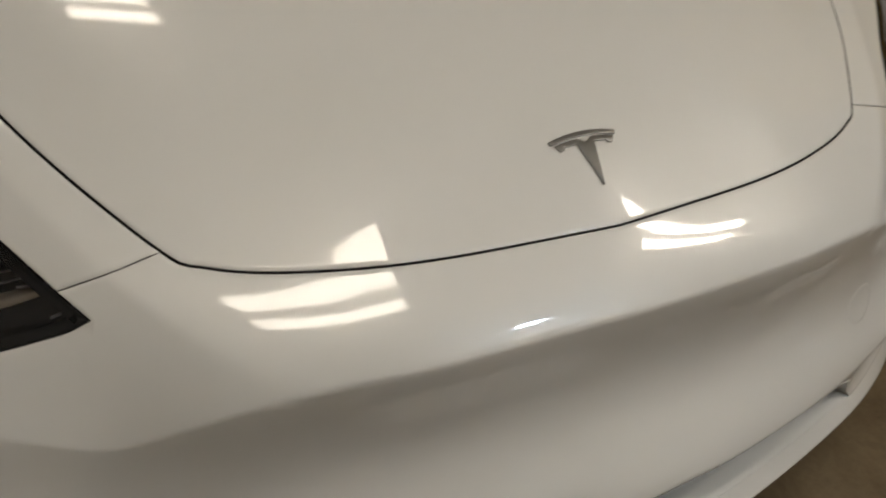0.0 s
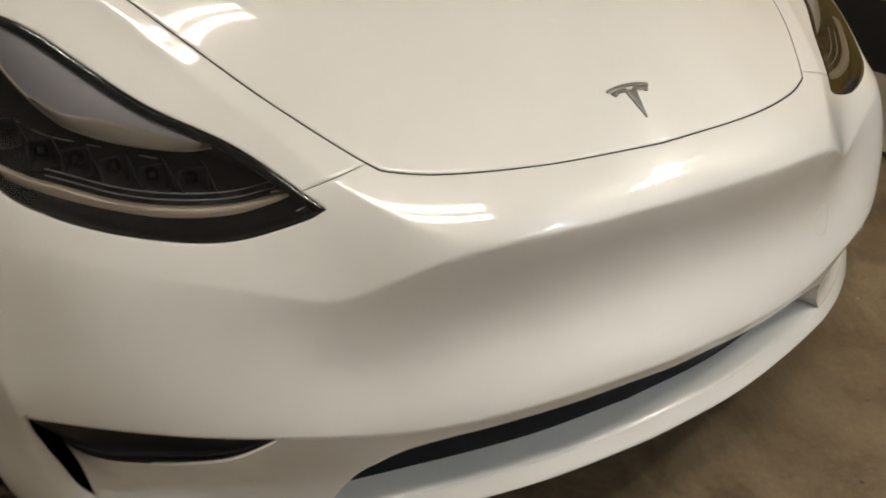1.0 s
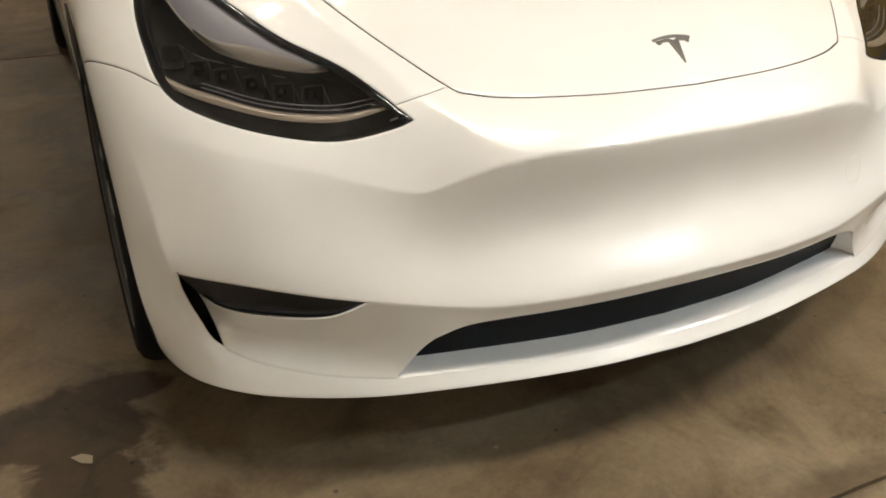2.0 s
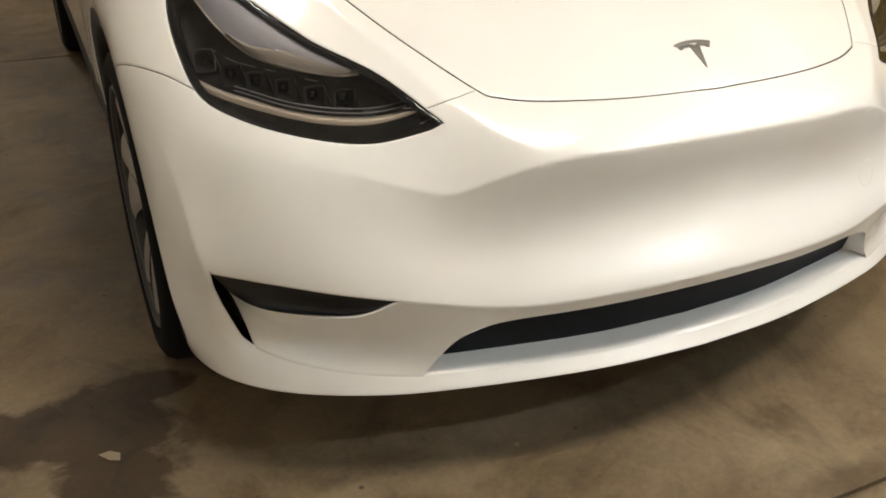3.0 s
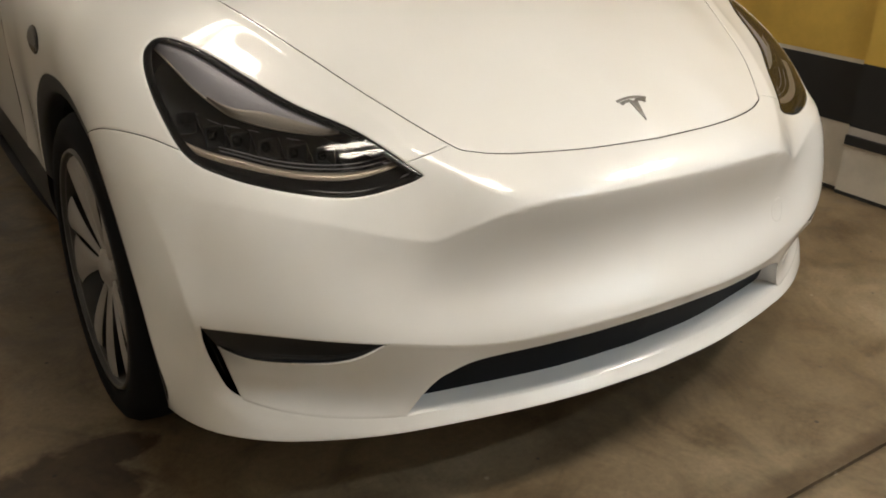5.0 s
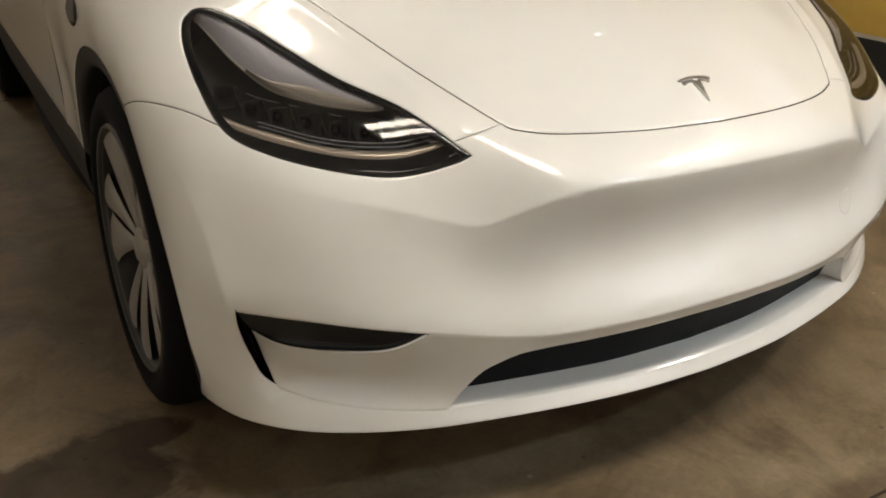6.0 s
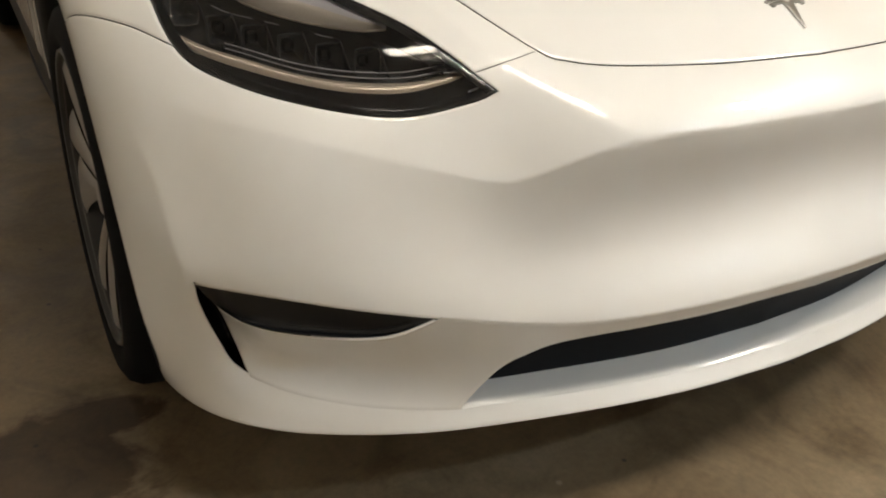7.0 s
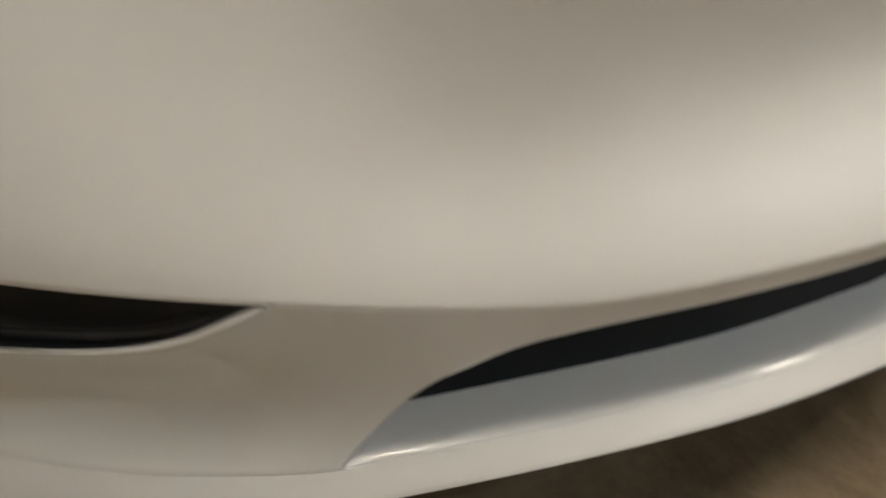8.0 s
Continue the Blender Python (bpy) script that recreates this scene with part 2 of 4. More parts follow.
LAMP_TOP = [(-0.505, 0.036, 0.709), (-0.573, 0.145, 0.767), (-0.655, 0.24, 0.807), (-0.706, 0.335, 0.842), (-0.734, 0.402, 0.864),
            (-0.76, 0.446, 0.879), (-0.785, 0.477, 0.888), (-0.803, 0.49, 0.889), (-0.816, 0.492, 0.886)]
LAMP_LOW = [(-0.505, 0.036, 0.709), (-0.53, 0.052, 0.692), (-0.615, 0.075, 0.676), (-0.703, 0.115, 0.684), (-0.794, 0.19, 0.703),
            (-0.845, 0.258, 0.729), (-0.863, 0.34, 0.788), (-0.857, 0.4, 0.822), (-0.85, 0.444, 0.849), (-0.836, 0.478, 0.871), (-0.816, 0.492, 0.886)]
SEAM = [(-0.8526, 0.268, 0.7445), (-0.895, 0.335, 0.753), (-0.93, 0.425, 0.746), (-0.95, 0.514, 0.7185)]
SHORT_SEAM = [(-0.433, 0.068, 0.7475), (-0.472, 0.066, 0.736), (-0.522, 0.068, 0.725)]
WHEEL = (-0.945, 0.70, 0.345)
ARCH_FRONT = [(-0.95, 0.514, 0.7185), (-0.948, 0.395, 0.595), (-0.945, 0.308, 0.48), (-0.941, 0.256, 0.38), (-0.932, 0.242, 0.29), (-0.915, 0.295, 0.219)]
ARCH_BACK = [(-0.94, 1.158, 0.445), (-0.946, 1.125, 0.54), (-0.952, 1.045, 0.66), (-0.953, 0.91, 0.745), (-0.951, 0.77, 0.77),
             (-0.952, 0.63, 0.76), (-0.95, 0.514, 0.7185)]


# a smooth skin over the feature lines, as distances from one inner point
CORE = np.array([0.0, 0.75, 0.40])
AXIS = np.array([0.0, -0.75, 0.66]) / np.hypot(0.75, 0.66)
E1 = np.array([1.0, 0, 0])
E2 = np.cross(AXIS, E1) * -1.0
E2 = E2 if E2[2] > 0 else -E2


def to_chart(p):
    d = np.asarray(p, float) - CORE
    r = np.linalg.norm(d, axis=1)
    d = d / r[:, None]
    return np.stack([d @ E1, d @ E2], 1) / (1 + d @ AXIS)[:, None], r


def from_chart(q, r):
    s2 = (q**2).sum(1)
    c = (1 - s2) / (1 + s2)
    d = c[:, None] * AXIS + (2 / (1 + s2))[:, None] * (q[:, :1] * E1 + q[:, 1:] * E2)
    return CORE + r[:, None] * d


def line_distance(q, line):
    """Signed distance in the chart to a polyline, and the place along it."""
    best = np.full(len(q), 1e9)
    sign = np.ones(len(q))
    at = np.zeros(len(q))
    for i in range(len(line) - 1):
        a, b = line[i], line[i + 1]
        ab = b - a
        t = np.clip(((q - a) @ ab) / (ab @ ab), 0, 1)
        v = q - (a + t[:, None] * ab)
        d = np.hypot(v[:, 0], v[:, 1])
        m = d < best
        best[m] = d[m]
        at[m] = (i + t)[m] / (len(line) - 1)
    return best, at


NOSE_EDGE = [(0, -0.100, 0.666), (-0.2, -0.095, 0.666), (-0.29, -0.084, 0.665), (-0.35, -0.071, 0.658), (-0.4, -0.056, 0.645), (-0.44, -0.039, 0.628),
             (-0.507, -0.009, 0.602), (-0.576, 0.022, 0.612), (-0.65, 0.06, 0.632), (-0.72, 0.096, 0.648), (-0.78, 0.14, 0.661), (-0.84, 0.2, 0.669), (-0.89, 0.262, 0.681)]
FENDER_EDGE = [(-0.14, -0.095, 0.668), (-0.24, -0.089, 0.668), (-0.31, -0.079, 0.668)] + NOSE[3:] + [(-0.685, 0.52, 0.93), (-0.73, 0.66, 0.965), (-0.77, 0.85, 0.997)]
FOLD = [(-0.93, 0.335, 0.71), (-0.917, 0.275, 0.645), (-0.905, 0.222, 0.58), (-0.896, 0.188, 0.515), (-0.888, 0.162, 0.455), (-0.881, 0.169, 0.404), (-0.868, 0.169, 0.358), (-0.854, 0.159, 0.318)]
NOSE_LINE = np.vstack([spline(NOSE_EDGE, 0.01)[::-1], flip(spline(NOSE_EDGE, 0.01)[1:])])
NOSE_CHART = to_chart(NOSE_LINE)[0]
BLEND = 0.014
TABLE_D = np.linspace(0.0, 0.5, 251)
TABLE_F = -BLEND * np.log(np.exp(-np.sqrt(TABLE_D[:, None]**2 + (0.01 * np.arange(-60, 61))**2) / BLEND).sum(1))


def crease(points, strength, soft, reach, mirror=True):
    """A raised edge along a line: its places in the chart, its height and its rounding from point to point."""
    p = spline(points, 0.01)
    lines = [p, flip(p)] if mirror else [np.vstack([p[::-1], flip(p[1:])])]
    return [(to_chart(c)[0], np.array([strength(u, abs(x)) for u, x in zip(np.linspace(0, 1, len(c)), c[:, 0])]),
             np.array([soft(abs(x)) for x in c[:, 0]]), reach) for c in lines]


CREASES = (
    crease(NOSE_EDGE, lambda u, x: np.interp(x, (0.0, 0.33, 0.45, 0.51, 0.6, 0.8, 0.89), (0.50, 0.48, 0.40, 0.33, 0.30, 0.25, 0.0)),
           lambda x: np.interp(x, (0.0, 0.36, 0.5, 0.6, 0.9), (0.0025, 0.003, 0.004, 0.006, 0.008)), 0.06, mirror=False)
    + crease(FENDER_EDGE, lambda u, x: 0.28 * smoothstep(0.03, 0.32, u) * smoothstep(0.0, 0.35, 1 - u), lambda x: 0.005, 0.06)
    + crease(FOLD, lambda u, x: 0.42 * smoothstep(0.0, 0.65, u) * smoothstep(0.0, 0.25, 1 - u), lambda x: 0.006, 0.032))
ROLL_HALF = np.vstack([spline(RIDGE_UP, 0.012)[:-1], spline(RIDGE_LOW, 0.012)[:-1], spline(LIP_TOP, 0.012)])
ROLL_CHARTS = [to_chart(ROLL_HALF)[0], to_chart(flip(ROLL_HALF))[0]]


def kink(q):
    """Height of the raised edges of the nose, the fenders and the bumper corners."""
    out = np.zeros(len(q))
    for i in range(0, len(q), 4000):
        p = q[i:i + 4000]
        scale = 2 * 0.85 / (1 + (p**2).sum(1))
        for line, strength, soft, reach in CREASES:
            w = np.exp(-np.linalg.norm(p[:, None] - line[None], axis=2) * scale[:, None] / BLEND) + 1e-60
            total = w.sum(1)
            even = np.interp(-BLEND * np.log(total), TABLE_F, TABLE_D)
            d = line_distance(p, line)[0] * scale
            d = d + (even - d) * smoothstep(0.004, 0.03, d)
            h, r = (w @ strength) / total, (w @ soft) / total
            out[i:i + 4000] += h * reach * np.exp(-np.sqrt(d**2 + r**2) / reach)
    return out


def edge_roll(q):
    """How far the sheet bends inwards along the edge of the lower opening."""
    out = np.zeros(len(q))
    near = np.nonzero(q[:, 1] < max(c[:, 1].max() for c in ROLL_CHARTS) + 0.05)[0]
    if len(near):
        for line in ROLL_CHARTS:
            d, at = line_distance(q[near], line)
            own = np.where(line[0, 0] < 0, q[near, 0] < 0, q[near, 0] >= 0)
            d = d * 2 * 0.85 / (1 + (q[near]**2).sum(1))
            out[near] += np.interp(at, (0, 0.05, 0.17, 0.25, 0.45, 0.5, 1), (0.002, 0.008, 0.009, 0.007, 0.007, 0.010, 0.010)) * np.maximum(0, 1 - d / 0.026) ** 2 * own
    return out


class Skin:
    def __init__(self, guides, smooth, edge=False, rolled=True):
        self.rolled = rolled
        pts = np.vstack([np.vstack([g, flip(g)]) for g, _ in guides])
        loose = np.concatenate([np.full(2 * len(g), float(k)) for g, k in guides])
        self.q, r = to_chart(pts)
        keep = []
        seen = set()
        for i, p in enumerate(np.round(self.q / 0.004)):
            if tuple(p) not in seen:
                seen.add(tuple(p))
                keep.append(i)
        self.q, r, loose = self.q[keep], r[keep], loose[keep]
        self.edge = edge
        if edge:
            r = r - kink(self.q)
        n = len(r)
        A = np.zeros((n + 3, n + 3))
        A[:n, :n] = np.linalg.norm(self.q[:, None] - self.q[None], axis=2) ** 3 + smooth * np.diag(loose)
        A[:n, n], A[:n, n + 1:] = 1, self.q
        A[n, :n], A[n + 1:, :n] = 1, self.q.T
        self.w = np.linalg.solve(A, np.concatenate([r, np.zeros(3)]))

    def radius(self, q):
        out = np.empty(len(q))
        n = len(self.q)
        for i in range(0, len(q), 4000):
            p = q[i:i + 4000]
            out[i:i + 4000] = (np.linalg.norm(p[:, None] - self.q[None], axis=2) ** 3) @ self.w[:n] + self.w[n] + p @ self.w[n + 1:]
        return out - (edge_roll(q) if self.rolled else 0) + (kink(q) if self.edge else 0)

    def point(self, q):
        return from_chart(q, self.radius(q))

    def normal(self, q):
        h = 0.0012
        du = self.point(q + [h, 0]) - self.point(q - [h, 0])
        dv = self.point(q + [0, h]) - self.point(q - [0, h])
        n = np.cross(du, dv)
        n /= np.linalg.norm(n, axis=1)[:, None]
        out = ((self.point(q) - CORE) * n).sum(1)
        return n * np.sign(out)[:, None]




def nose_row(x):
    """The face under the nose: hollow in the middle, flat towards the corners."""
    a, b = spline(NOSE_EDGE, 0.01)[::-1], spline(LOW_CREASE, 0.01)[::-1]
    yc, zc = np.interp(x, a[:, 0], a[:, 1]), np.interp(x, a[:, 0], a[:, 2])
    yl, zl = np.interp(x, b[:, 0], b[:, 1]), np.interp(x, b[:, 0], b[:, 2])
    hollow = 0.97 * (1 - smoothstep(0.22, 0.68, -x))
    deep = (0, 12, 24, 34, 42, 47, 47, 41, 29, 13, 0)
    out = []
    for s in (0.05, 0.1, 0.2, 0.3, 0.4, 0.5, 0.6, 0.7, 0.8, 0.9):
        out.append((x, yc + (yl - yc) * s + 0.001 * hollow * np.interp(10 * s, range(11), deep), zc + (zl - zc) * s))
    return out


def row(y, *xz):
    return [(x, y, z) for x, z in xz]


GUIDES = [(spline(c, 0.05), loose) for c, loose in (
    (HOOD_GAP, 2), (NOSE_EDGE[:6], 0.4), (NOSE[4:], 1), (LOW_CREASE, 1), (RIDGE_UP, 1), (RIDGE_LOW, 1), (LIP_TOP, 0.5), (LIP_BOTTOM, 0.5), (LAMP_TOP[:5], 3),
    (LAMP_LOW[:7], 3), (ARCH_FRONT, 1), (ARCH_BACK, 1),
    ([(0, 0.0, 0.757), (0, 0.055, 0.789), (0, 0.15, 0.838), (0, 0.3, 0.899), (0, 0.5, 0.963), (0, 0.75, 1.023), (0, 1.0, 1.069), (0, 1.4, 1.122)], 1),
    ([(-0.25, 0.02, 0.757), (-0.26, 0.075, 0.785), (-0.3, 0.2, 0.850), (-0.36, 0.4, 0.927), (-0.4, 0.7, 1.005), (-0.42, 1.0, 1.060), (-0.43, 1.4, 1.112)], 1),
    ([(-0.42, 0.2, 0.836), (-0.505, 0.4, 0.914), (-0.57, 0.7, 0.994), (-0.6, 1.0, 1.05), (-0.61, 1.4, 1.1)], 1),
    *((nose_row(x), 0.1) for x in (0, -0.08, -0.16, -0.24, -0.32, -0.4, -0.48, -0.56)),
    ([(-0.66, 0.05, 0.60), (-0.67, 0.038, 0.54), (-0.68, 0.022, 0.48)], 1),
    ([(-0.777, 0.098, 0.62), (-0.777, 0.076, 0.526), (-0.777, 0.07, 0.48)], 1),
    ([(-0.86, 0.19, 0.62), (-0.885, 0.185, 0.54), (-0.9, 0.185, 0.5)], 1),
    ([(-0.9, 0.275, 0.69), (-0.918, 0.255, 0.6), (-0.922, 0.235, 0.52), (-0.918, 0.215, 0.44), (-0.905, 0.2, 0.36), (-0.89, 0.2, 0.29)], 1),
    ([(-0.952, 0.5, 0.78), (-0.95, 0.42, 0.7), (-0.942, 0.33, 0.6)], 1),
    (row(0.7, (-0.952, 0.82), (-0.925, 0.89), (-0.86, 0.935), (-0.78, 0.965)), 1),
    (row(1.0, (-0.955, 0.78), (-0.945, 0.86), (-0.905, 0.94), (-0.83, 1.0)), 1),
    (row(1.2, (-0.92, 0.27), (-0.938, 0.4), (-0.94, 0.55), (-0.95, 0.7), (-0.952, 0.82), (-0.935, 0.92), (-0.86, 1.02)), 1),
    (row(1.4, (-0.92, 0.27), (-0.938, 0.4), (-0.94, 0.55), (-0.95, 0.7), (-0.952, 0.82), (-0.94, 0.92), (-0.88, 1.04)), 1),
)]
SKIN = Skin(GUIDES, 8e-5, edge=True)


def polygon_inset(poly, metres):
    """Moves a closed chart polygon inwards by a real distance."""
    area = 0.5 * np.sum(poly[:, 0] * np.roll(poly[:, 1], -1) - np.roll(poly[:, 0], -1) * poly[:, 1])
    p = poly if area > 0 else poly[::-1]
    e1 = p - np.roll(p, 1, 0)
    e2 = np.roll(p, -1, 0) - p
    e1 /= np.linalg.norm(e1, axis=1)[:, None] + 1e-12
    e2 /= np.linalg.norm(e2, axis=1)[:, None] + 1e-12
    n = np.stack([-(e1 + e2)[:, 1], (e1 + e2)[:, 0]], 1)
    n /= np.maximum(np.linalg.norm(n, axis=1)[:, None], 0.6)
    scale = (1 + (p**2).sum(1)) / (2 * 0.88)
    return p + n * (metres * scale)[:, None]


def clean(curves, close=0.003):
    """Joins 3D curves end to end into one closed outline."""
    pts = []
    for c in curves:
        for p in c:
            if not pts or np.linalg.norm(np.asarray(p) - pts[-1]) > close:
                pts.append(np.asarray(p, float))
    if np.linalg.norm(pts[0] - pts[-1]) <= close:
        pts.pop()
    return np.array(pts)


def inside(points, poly):
    x, y = points[:, 0], points[:, 1]
    res = np.zeros(len(points), bool)
    a, b = poly, np.roll(poly, -1, 0)
    for (x0, y0), (x1, y1) in zip(a, b):
        if y0 == y1:
            continue
        res ^= ((y0 > y) != (y1 > y)) & (x < (x1 - x0) * (y - y0) / (y1 - y0) + x0)
    return res


def panel(name, outline, material, parent, label="", holes=(), gap=0.0022, spacing=0.016, skin=None, depth=0.0, lip=0.012, roll=0.0006, flange=None, hole_gap=0.0, flare=0.36, lean=0.0):
    """A sheet of the skin inside an outline, with rolled edges turned inwards."""
    from mathutils.geometry import delaunay_2d_cdt
    skin = skin or SKIN
    outer = polygon_inset(to_chart(outline)[0], gap)
    rings = [outer] + [polygon_inset(to_chart(h)[0], -hole_gap)[::-1] for h in holes]
    inner = [polygon_inset(outer, 0.004)] + [polygon_inset(r, -0.004)[::-1] for r in rings[1:]]
    verts, edges = [], []
    for r in rings:
        k = len(verts)
        verts += list(r)
        edges += [(k + i, k + (i + 1) % len(r)) for i in range(len(r))]
    nb = len(verts)
    for r in inner:
        ok = inside(r, outer)
        for h in rings[1:]:
            ok &= ~inside(r, h)
        verts += list(r[ok])
    lo, hi = outer.min(0), outer.max(0)
    h = spacing / (2 * 0.88)
    xs = np.arange(lo[0], hi[0] + h, h)
    ys = np.arange(lo[1], hi[1] + h, h * 0.866)
    gx, gy = np.meshgrid(xs, ys)
    gx = gx + (np.arange(len(ys)) % 2)[:, None] * h / 2
    g = np.stack([gx.ravel(), gy.ravel()], 1)
    ok = inside(g, polygon_inset(outer, 0.009))
    for r in rings[1:]:
        ok &= ~inside(g, polygon_inset(r, -0.009))
    g = g[ok]
    if skin is SKIN and spacing > 0.012:
        for line, offs in ((NOSE_CHART, (0.0, 0.0025, -0.0025, 0.006, -0.006, 0.011, -0.011)), (ROLL_CHARTS[0], (0.009, 0.014, -0.009, -0.014)), (ROLL_CHARTS[1], (0.009, 0.014, -0.009, -0.014)),
                           *((CREASES[k][0], (0.0, 0.004, -0.004, 0.009, -0.009)) for k in range(1, 5))):
            t = np.gradient(line, axis=0)
            side = np.stack([-t[:, 1], t[:, 0]], 1) / np.linalg.norm(t, axis=1)[:, None]
            g = g[line_distance(g, line)[0] > max(offs) * 0.9 + 0.004]
            for o in offs:
                e = line + side * o * 0.75
                ok = inside(e, polygon_inset(outer, 0.006))
                for r in rings[1:]:
                    ok &= ~inside(e, polygon_inset(r, -0.006))
                g = np.vstack([g, e[ok]])
    verts += list(g)
    v2, _, faces, _, _, _ = delaunay_2d_cdt([Vector(v) for v in verts], edges, [], 0, 1e-6)
    q = np.array([tuple(v) for v in v2])
    cen = np.array([q[list(f)].mean(0) for f in faces])
    ok = inside(cen, outer)
    for r in rings[1:]:
        ok &= ~inside(cen, r)
    faces = [f for f, k in zip(faces, ok) if k]
    used = sorted({i for f in faces for i in f})
    remap = {o: i for i, o in enumerate(used)}
    q = q[used]
    faces = [tuple(remap[i] for i in f) for f in faces]
    P, N = skin.point(q), skin.normal(q)
    P = P - N * depth
    count = {}
    for f in faces:
        for a, b in zip(f, f[1:] + f[:1]):
            count[(a, b)] = 1
    border = [(a, b) for (a, b) in count if (b, a) not in count]
    on_edge = sorted({i for e in border for i in e})
    out = np.zeros_like(P)
    for a, b in border:
        t = P[b] - P[a]
        t = t / (np.linalg.norm(t) + 1e-9)
        o = np.cross(t, N[a])
        out[a] += o
        out[b] += o
    sample = faces[0]
    fn = np.cross(P[sample[1]] - P[sample[0]], P[sample[2]] - P[sample[0]])
    if fn @ N[sample[0]] < 0:
        faces = [f[::-1] for f in faces]
        border = [(b, a) for a, b in border]
        out = -out
    E = np.array(on_edge)
    o = out[E] / (np.linalg.norm(out[E], axis=1)[:, None] + 1e-9)
    Nv = N.copy()
    rim = np.array([np.linalg.norm(outer - q[i], axis=1).min() < 1e-4 for i in E])[:, None]
    P[E] = P[E] - N[E] * roll * rim
    Nv[E] = N[E] * 0.93 + o * np.where(rim, flare, 0.4)
    Nv = Nv + [0, -lean, 0]
    Nv /= np.linalg.norm(Nv, axis=1)[:, None]
    if lip:
        k = len(P)
        ids = {i: k + j for j, i in enumerate(on_edge)}
        ids2 = {i: k + len(on_edge) + j for j, i in enumerate(on_edge)}
        P = np.vstack([P, P[E] - N[E] * 0.0012 + o * 0.0004, P[E] - N[E] * lip * np.where(rim, 1, 0.35)])
        Nv = np.vstack([Nv, o, o])
        faces += [(b, a, ids[a], ids[b]) for a, b in border]
        rim = {i for i, k in zip(on_edge, rim[:, 0]) if k}
        faces += [(ids[b], ids[a], ids2[a], ids2[b]) for a, b in border if a not in rim]
        sheet = len(faces)
        faces += [(ids[b], ids[a], ids2[a], ids2[b]) for a, b in border if a in rim]
        return raw_part(name, P, faces, material, parent, label, normals=Nv, second=flange or material, second_from=sheet)
    return raw_part(name, P, faces, material, parent, label, normals=Nv)


def loft(name, curves, material, parent, label="", nv=8, first_normal=None):
    """A smooth sheet through curves that have equally many points."""
    C = np.array(curves, float)
    k, n = C.shape[:2]
    P = np.concatenate([2 * C[:1] - C[1:2], C, 2 * C[-1:] - C[-2:-1]])
    T = np.linspace(0, k - 1, nv * (k - 1) + 1)
    i = np.clip(T.astype(int), 0, k - 2)
    u = (T - i)[:, None, None]
    p0, p1, p2, p3 = P[i], P[i + 1], P[i + 2], P[i + 3]
    Q = 0.5 * (2 * p1 + (p2 - p0) * u + (2 * p0 - 5 * p1 + 4 * p2 - p3) * u**2 + (3 * p1 - p0 - 3 * p2 + p3) * u**3)
    m = len(Q)
    faces = [(a * n + b, a * n + b + 1, (a + 1) * n + b + 1, (a + 1) * n + b) for a in range(m - 1) for b in range(n - 1)]
    normals = None
    if first_normal is not None:
        normals = np.cross(np.gradient(Q, axis=1), np.gradient(Q, axis=0))
        normals /= np.linalg.norm(normals, axis=2)[:, :, None]
        normals *= np.sign(normals[-1, n // 2, 2])
        rows = 1 - smoothstep(0, 20, np.arange(m))
        normals = normals * (1 - rows)[:, None, None] + np.asarray(first_normal)[None] * rows[:, None, None]
        normals /= np.linalg.norm(normals, axis=2)[:, :, None]
        normals = normals.reshape(-1, 3)
    return raw_part(name, Q.reshape(-1, 3), faces, material, parent, label, normals=normals)


def across(points, n=81):
    """A half curve from the outer end to the middle, mirrored to the full width, n points."""
    s = spline(points, 0.004)
    full = np.vstack([s, flip(s[::-1][1:])])
    d = np.concatenate([[0], np.cumsum(np.linalg.norm(np.diff(full, axis=0), axis=1))])
    t = np.linspace(0, d[-1], n)
    return np.stack([np.interp(t, d, full[:, a]) for a in range(3)], 1)


def wire(name, points, radius, material, parent, label=""):
    """A thin round rod along a line."""
    c = np.asarray(points, float)
    n, k = len(c), 6
    t = np.gradient(c, axis=0)
    t /= np.linalg.norm(t, axis=1)[:, None]
    u = np.cross(t, [0, 0, 1.0])
    u /= np.linalg.norm(u, axis=1)[:, None] + 1e-9
    v = np.cross(t, u)
    P = np.vstack([c + radius * (math.cos(2 * math.pi * j / k) * u + math.sin(2 * math.pi * j / k) * v) for j in range(k)])
    faces = [(j * n + i, j * n + i + 1, ((j + 1) % k) * n + i + 1, ((j + 1) % k) * n + i) for j in range(k) for i in range(n - 1)]
    return raw_part(name, P, faces, material, parent, label)


def lathe(profile, axis_x, n=72):
    """Turns (radius, x) pairs about a wheel's axle through the origin."""
    bm = bmesh.new()
    rings = []
    for r, x in profile:
        rings.append([bm.verts.new((x, r * math.cos(2 * math.pi * i / n), r * math.sin(2 * math.pi * i / n))) for i in range(n)])
    for a, b in zip(rings, rings[1:]):
        for i in range(n):
            bm.faces.new((a[i], a[(i + 1) % n], b[(i + 1) % n], b[i]))
    bmesh.ops.recalc_face_normals(bm, faces=bm.faces[:])
    for f in bm.faces:
        f.smooth = True
    return bm


